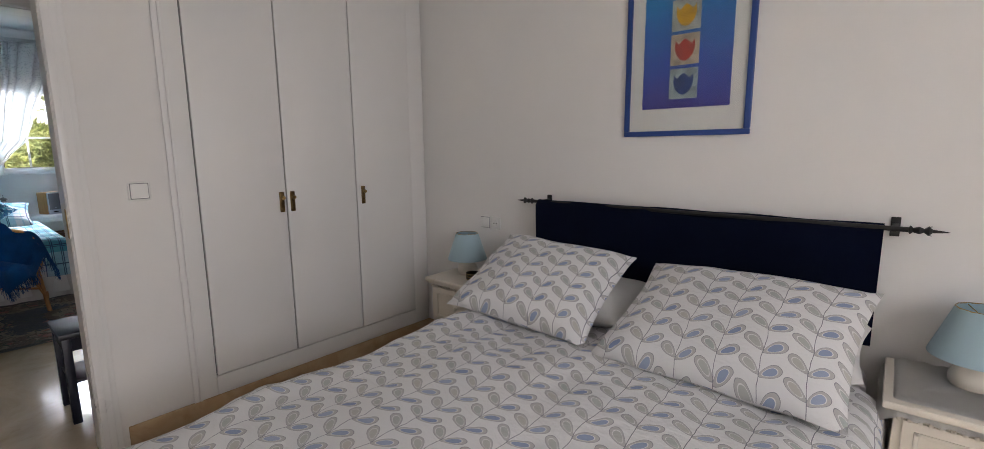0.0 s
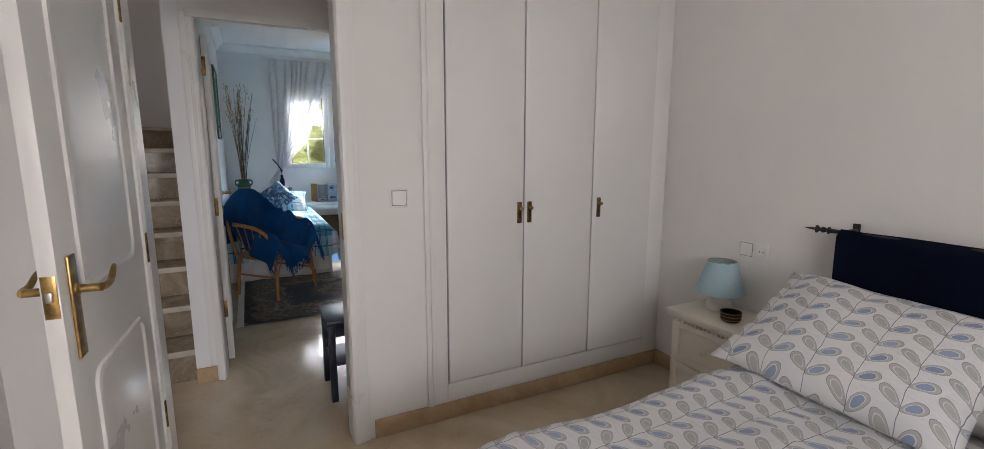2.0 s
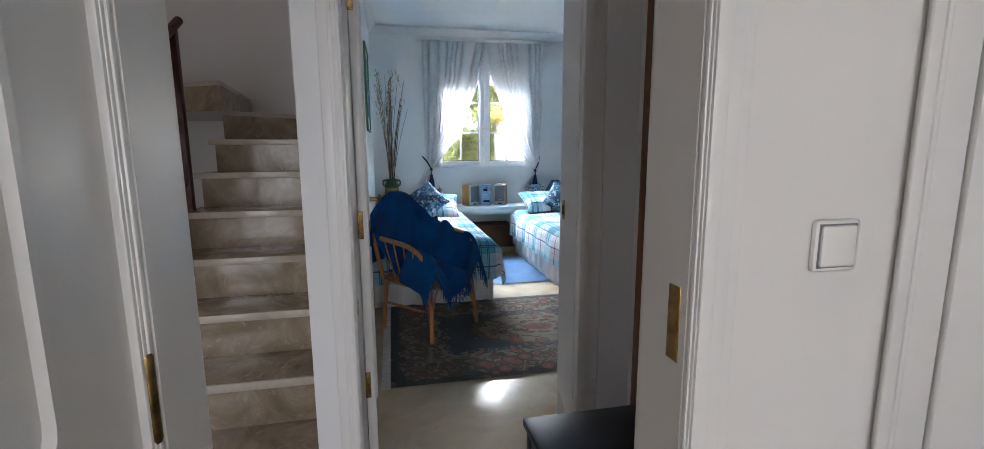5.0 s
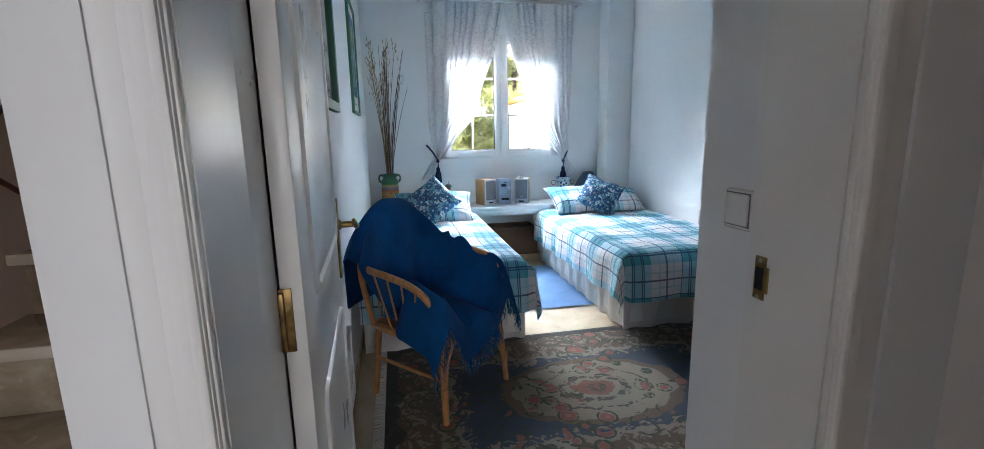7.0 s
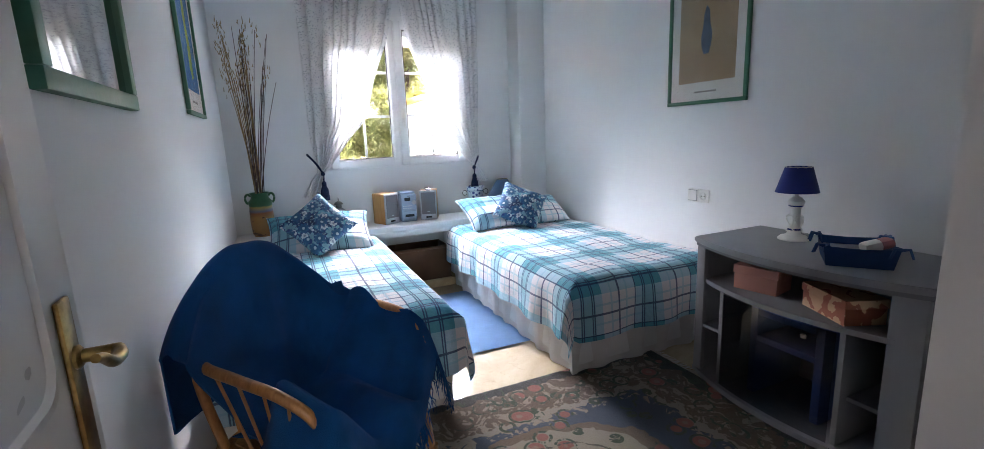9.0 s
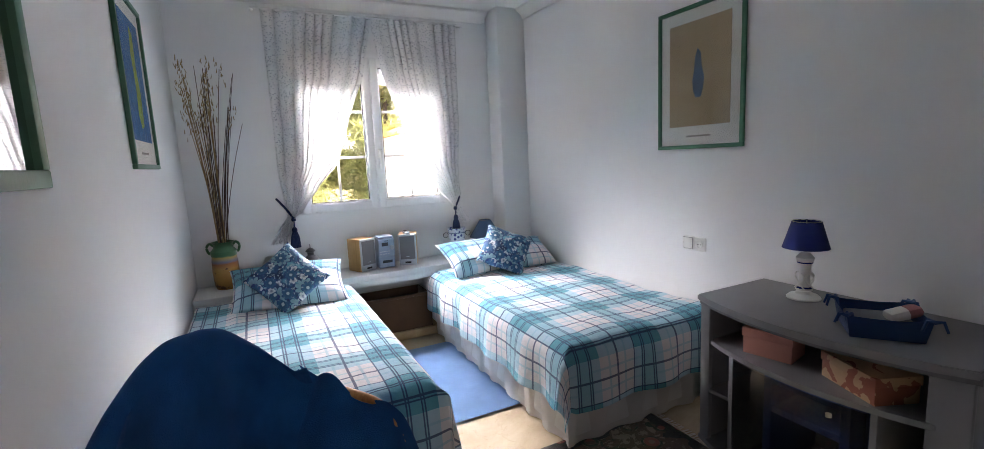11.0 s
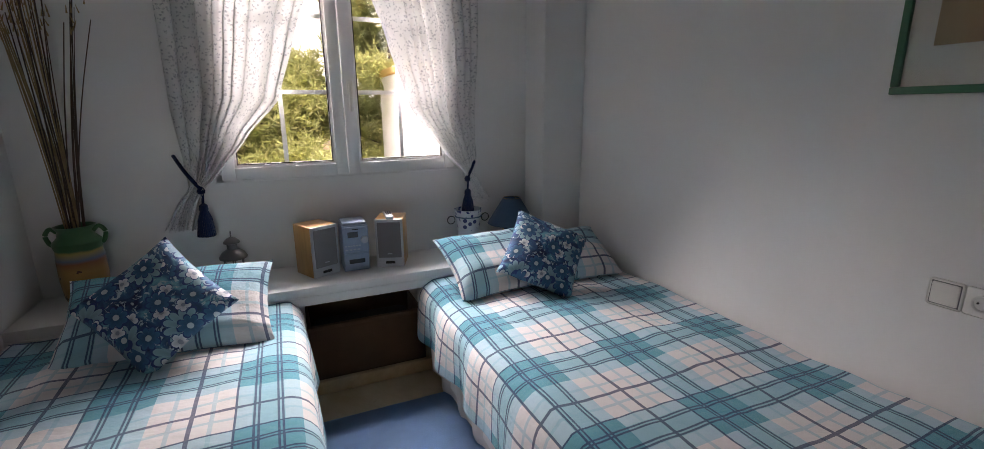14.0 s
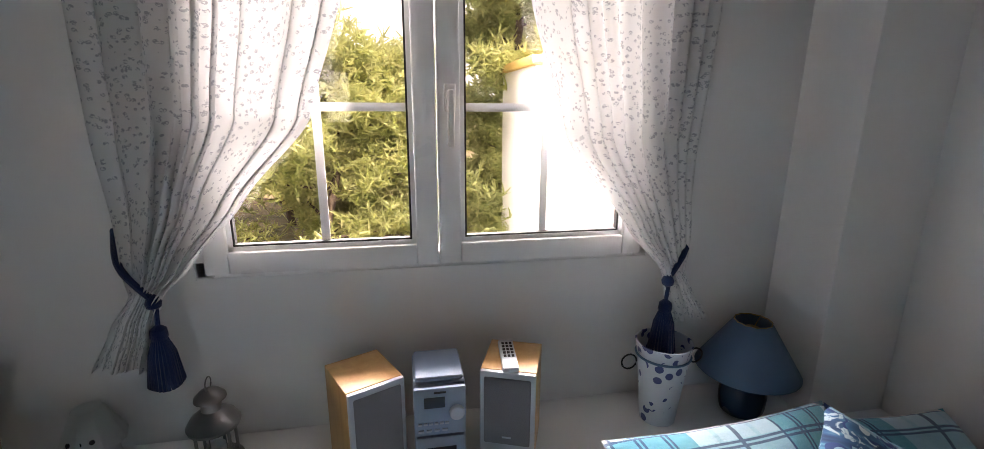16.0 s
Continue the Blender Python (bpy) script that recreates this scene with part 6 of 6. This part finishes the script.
for s in (-1, 1):
    arm = curve3([(-0.35, s * 0.25, 0.74), (-0.25, s * 0.315, 0.695), (-0.04, s * 0.335, 0.685), (0.16, s * 0.325, 0.655), (0.27, s * 0.29, 0.57), (0.30, s * 0.265, 0.40)], 7)
    part("arm", tube(arm, 0.017, 12), CANE, ch, "bent cane arm")
    for i, t in enumerate((0.05, 0.2, 0.35, 0.5)):
        p = arm[int((0.3 + t * 0.9) * (len(arm) - 1) * 0.85)]
        part("spindle", tube([(-0.10 + 0.07 * i, s * 0.27, 0.39), p], 0.0055, 6), CANE, ch)
back = curve3([(-0.27, -0.27, 0.39), (-0.34, -0.29, 0.66), (-0.385, -0.21, 0.85), (-0.40, 0, 0.925), (-0.385, 0.21, 0.84), (-0.34, 0.28, 0.62), (-0.27, 0.27, 0.39)], 7)
part("back_frame", tube(back, 0.017, 12), CANE, ch)
for i in range(-3, 4):
    y = i * 0.065
    part("back_cane", tube([(-0.30, y, 0.40), (-0.37, y, 0.65), (-0.40, y * 0.9, 0.90 - abs(i) * 0.02)], 0.007, 6), CANE, ch)


def ease(lo, hi, v):
    t = min(1, max(0, (v - lo) / (hi - lo)))
    return t * t * (3 - 2 * t)


def throw_shape(a, b):
    """a across, b from behind the back over its top, down across the seat and over the front ends of both arms."""
    s = a * 2 - 1
    n = noise.noise((a * 3, b * 5, 1.0)) * 0.022 + noise.noise((a * 9, b * 11, 2.0)) * 0.008
    fold = 0.012 * math.sin(a * 15 + b * 3)
    hgt = 0.955 - (0.33 * s * s if s > 0 else 0.22 * abs(s) ** 2.5)
    far = ease(0.45, 0.78, s)
    far_out = ease(0.78, 1.0, s)
    y_back = s * (0.345 if s > 0 else 0.385)
    if b < 0.22:
        t = b / 0.22
        low = 0.50 + 0.08 * max(0, s)
        return (-0.45 + 0.02 * t + 0.12 * s * s * (1 - t * 0.2) - fold * 0.6, y_back, low + (hgt - low) * t + n)
    if b < 0.30:
        t = (b - 0.22) / 0.08
        return (-0.43 + 0.075 * t + 0.10 * s * s, y_back, hgt + 0.018 * math.sin(t * math.pi) + n)
    # how far along the seat this row lies, from the foot of the back to the front edge
    along = min(1, max(0, (b - 0.52) / 0.30))
    near = ease(0.40, 0.72, -s) * ease(0.30, 0.72, along)
    near_out = ease(0.72, 1.0, -s) * ease(0.30, 0.72, along)
    if s >= 0:
        y_seat = s * 0.29 if s < 0.45 else 0.1305 + 0.19 * far + 0.075 * far_out
    else:
        y_seat = s * 0.27 - 0.075 * near - 0.035 * near_out
    z_seat = 0.455 + 0.262 * far - 0.20 * far_out + (0.225 * near - 0.25 * near_out)
    if b < 0.58:
        t = (b - 0.30) / 0.28
        w = t * t * (3 - 2 * t)
        z = hgt + (z_seat - hgt) * (t * 0.6 + w * 0.4)
        x = -0.355 + 0.17 * t ** 1.4 + 0.14 * s * s * (1 - 0.7 * t) + fold + n - 0.02 * far * t
        return (x, y_back + (y_seat - y_back) * w, z)
    both = max(far, near)
    if b < 0.86:
        t = (b - 0.58) / 0.28
        reach = 0.52 - 0.10 * far - 0.02 * near
        x = -0.185 + 0.042 * s * s * (1 - t) + reach * t - 0.02 * far
        z = z_seat - 0.02 * t - 0.05 * far * t * t - 0.09 * near * max(0, t - 0.6) + 0.02 * far * math.sin(t * 9)
        return (x, y_seat, z + n * 1.2 + 0.016 * math.sin(a * 11 + t * 2) * (1 - both * 0.6))
    t = (b - 0.86) / 0.14
    drop = (0.13 + 0.05 * math.sin(a * 6.0 + 0.6)) * (1 - both) + 0.13 * far + (0.13 - 0.06 * near_out) * near
    return (0.335 - 0.12 * far - 0.02 * near + (0.045 + 0.04 * far) * t ** 0.5 + 0.02 * math.sin(a * 15) * t, y_seat, z_seat - 0.02 - 0.05 * far - 0.036 * near - drop * t + n)


th = thing("throw", (-4.77, 0.02, 0.4), "teal-blue mohair throw with a fringe draped over the chair", "throw", "", 43)
th.scale = (0.76, 0.93, 1)
bm = sheet(throw_shape, 80, 120)
bmesh.ops.translate(bm, vec=(0, 0, -0.4), verts=bm.verts[:])
part("cloth", thicken(bm, 0.008), THROW, th, "", 80)
bm = bmesh.new()
for i in range(150):
    p = Vector(throw_shape(1.0, 0.42 + 0.58 * i / 149)) - Vector((0, 0, 0.4))
    tube([p, p + Vector((rng.uniform(-0.02, 0.02), rng.uniform(0.005, 0.03), -0.03)), p + Vector((rng.uniform(-0.03, 0.03), rng.uniform(-0.01, 0.03), -0.085))], 0.0028, 4, bm, 0.5)
for i in range(150):
    p = Vector(throw_shape(i / 149, 1.0)) - Vector((0, 0, 0.4))
    tube([p, p + Vector((rng.uniform(0.0, 0.03), rng.uniform(-0.02, 0.02), -0.02)), p + Vector((rng.uniform(0.0, 0.04), rng.uniform(-0.02, 0.02), -0.075))], 0.0028, 4, bm, 0.5)
tagged(part("fringe", bm, THROW, th, "loose mohair fringe"), kind="stuff")

# ---- out of doors ----
k = Mat("dry_ground", (0.16, 0.13, 0.08), 1.0)
k.base(k.ramp(k.noise(0.8, 8), [(0.3, (0.07, 0.085, 0.03)), (0.55, (0.20, 0.16, 0.09)), (0.75, (0.30, 0.24, 0.14))]))
GROUND = k.bump(k.noise(6, 6), 0.8, 0.2).m


def land(a, b):
    x, y = -8.2 - (a ** 3) * 1500, -900 + 1800 * b
    y = 1.0 + math.copysign(abs(b * 2 - 1) ** 3 * 900, b - 0.5)
    d = -8.2 - x
    return (x, y, -1.6 + min(d, 60) * 0.05 + 0.25 * noise.noise((x * 0.3, y * 0.3, 0)))


bm = sheet(land, 50, 50)
setting("ground", bm, GROUND, "dry grassy ground sloping up behind the house", "ground", 80)

haze = bpy.data.materials.new("hazy_sky")
haze.use_nodes = True
haze.node_tree.nodes.remove(haze.node_tree.nodes["Principled BSDF"])
glow = haze.node_tree.nodes.new("ShaderNodeEmission")
glow.inputs[0].default_value, glow.inputs[1].default_value = (0.97, 0.98, 1.0, 1), 0.9
haze.node_tree.links.new(glow.outputs[0], haze.node_tree.nodes["Material Output"].inputs[0])
setting("backdrop", sheet(lambda a, b: (-160.0 + 40 * (2 * a - 1) ** 2, -220 + 440 * a, -8 + 130 * b), 24, 2), haze, "bright hazy sky beyond the trees", "sky", 80)

k = Mat("pine_needles", (0.1, 0.13, 0.03), 0.9)
oi = k.nt.nodes.new("ShaderNodeNewGeometry")
rnd = Val(k.nt, oi.outputs["Random Per Island"])
k.base(k.ramp(rnd, [(0.0, (0.17, 0.21, 0.08)), (0.5, (0.30, 0.33, 0.13)), (1.0, (0.42, 0.41, 0.22))]))
nt = k.nt
tr = nt.nodes.new("ShaderNodeBsdfTranslucent")
tr.inputs[0].default_value = (0.55, 0.58, 0.26, 1)
m1 = nt.nodes.new("ShaderNodeMixShader")
m1.inputs[0].default_value = 0.6
nt.links.new(k.b.outputs[0], m1.inputs[1])
nt.links.new(tr.outputs[0], m1.inputs[2])
nt.links.new(m1.outputs[0], nt.nodes["Material Output"].inputs[0])
NEEDLE = k.m
BARK = wood("pine_bark", (0.05, 0.035, 0.025), (0.16, 0.12, 0.09), 0.95, (3, 3, 1), 8)
STRAW = wood("dry_straw", (0.22, 0.16, 0.08), (0.42, 0.34, 0.20), 0.95, (1, 1, 1), 10)


def pine(at, h, r, seed, tufts):
    """A pine: tapered trunk, limbs and many small tufts of needles."""
    g = random.Random(seed)
    t = thing("pine_tree", at, "bushy green pine tree in sunlight outside the window", "tree", "pine trees")
    lean = Vector((g.uniform(-0.3, 0.3), g.uniform(-0.3, 0.3), 0))
    spine = [lean * (i / 6) + Vector((0.1 * math.sin(i + seed), 0.1 * math.cos(i * 1.7 + seed), h * i / 6)) for i in range(7)]
    part("trunk", tube(spine, h * 0.022, 10, None, 0.25), BARK, t)
    limbs = bmesh.new()
    tips = []
    for i in range(42):
        f = g.uniform(0.06, 0.97)
        a = g.uniform(0, math.tau)
        reach = r * (1 - f) ** 0.55 * g.uniform(0.6, 1.1) + 0.15
        base = spine[min(int(f * 6), 5)].lerp(spine[min(int(f * 6) + 1, 6)], f * 6 - int(f * 6))
        pts = curve3([base, base + Vector((math.cos(a) * reach * 0.5, math.sin(a) * reach * 0.5, reach * 0.12)), base + Vector((math.cos(a) * reach, math.sin(a) * reach, reach * 0.34))], 5)
        tube(pts, 0.018 + 0.02 * (1 - f), 5, limbs, 0.25)
        tips.append((pts, reach))
    part("limbs", limbs, BARK, t)
    verts, faces = [], []
    for i in range(tufts):
        pts, reach = tips[g.randrange(len(tips))]
        p = pts[int(len(pts) * g.uniform(0.3, 0.999))] + Vector((g.gauss(0, 0.17), g.gauss(0, 0.17), g.gauss(0.05, 0.13)))
        for j in range(9):
            d = Vector((g.gauss(0, 1), g.gauss(0, 1), g.gauss(0.5, 0.8))).normalized() * g.uniform(0.08, 0.17)
            side = d.cross(Vector((g.gauss(0, 1), g.gauss(0, 1), g.gauss(0, 1)))).normalized() * g.uniform(0.010, 0.020)
            n = len(verts)
            verts += [p - side, p + side, p + d + side * 0.4, p + d - side * 0.4]
            faces.append((n, n + 1, n + 2, n + 3))
    me = bpy.data.meshes.new("crown")
    me.from_pydata([tuple(v) for v in verts], [], faces)
    me.materials.append(NEEDLE)
    c = new("crown", me)
    c.parent = t
    return t


pine((-13.2, -0.3, -1.5), 4.0, 2.0, 1, 9000)
pine((-13.6, 2.5, -1.5), 6.0, 2.1, 2, 9000)
pine((-15.5, 0.9, -1.2), 3.5, 2.0, 3, 7000)
pine((-13.0, -3.4, -1.5), 5.0, 2.0, 4, 6000)
pine((-17.0, 5.6, -1.0), 6.5, 2.5, 5, 6000)
pine((-16.5, -1.6, -1.0), 3.6, 2.4, 6, 5000)
pine((-14.8, 5.9, -1.3), 5.4, 2.1, 7, 5000)

verts, faces = [], []
for i in range(9000):
    p = Vector((rng.uniform(-13.5, -9.6), rng.uniform(-4, 7), 0))
    p.z = -1.6 + (-8.2 - p.x) * 0.05
    d = Vector((rng.gauss(0, 0.25), rng.gauss(0, 0.25), rng.uniform(0.35, 0.95)))
    s = Vector((rng.gauss(0, 1), rng.gauss(0, 1), 0)).normalized() * 0.008
    n = len(verts)
    verts += [p - s, p + s, p + d]
    faces.append((n, n + 1, n + 2))
me = bpy.data.meshes.new("dry_grass")
me.from_pydata([tuple(v) for v in verts], [], faces)
me.materials.append(STRAW)
tagged(new("dry_grass", me), "tall dry straw grass on the slope", "grass", "", "stuff")

hs = thing("white_house", (-11.6, 4.0, -1.5), "bright white rendered house wall with a yellow tiled edge", "house")
HOUSE_WHITE = paint("white_render", (0.82, 0.80, 0.77), 0.9, 0.03, 0.2, 12)
TILE_YELLOW = paint("ochre_tile", (0.62, 0.40, 0.12), 0.7, 0.08, 0.2, 12)
part("wall", boxes((-12.6, -11.0, 2.204, 6.5, -1.6, 1.90)), HOUSE_WHITE, hs, world=True)
part("coping", boxes((-12.65, -10.95, 2.15, 6.5, 1.90, 2.0), bevel=0.03), TILE_YELLOW, hs, "ochre tiled coping", world=True)
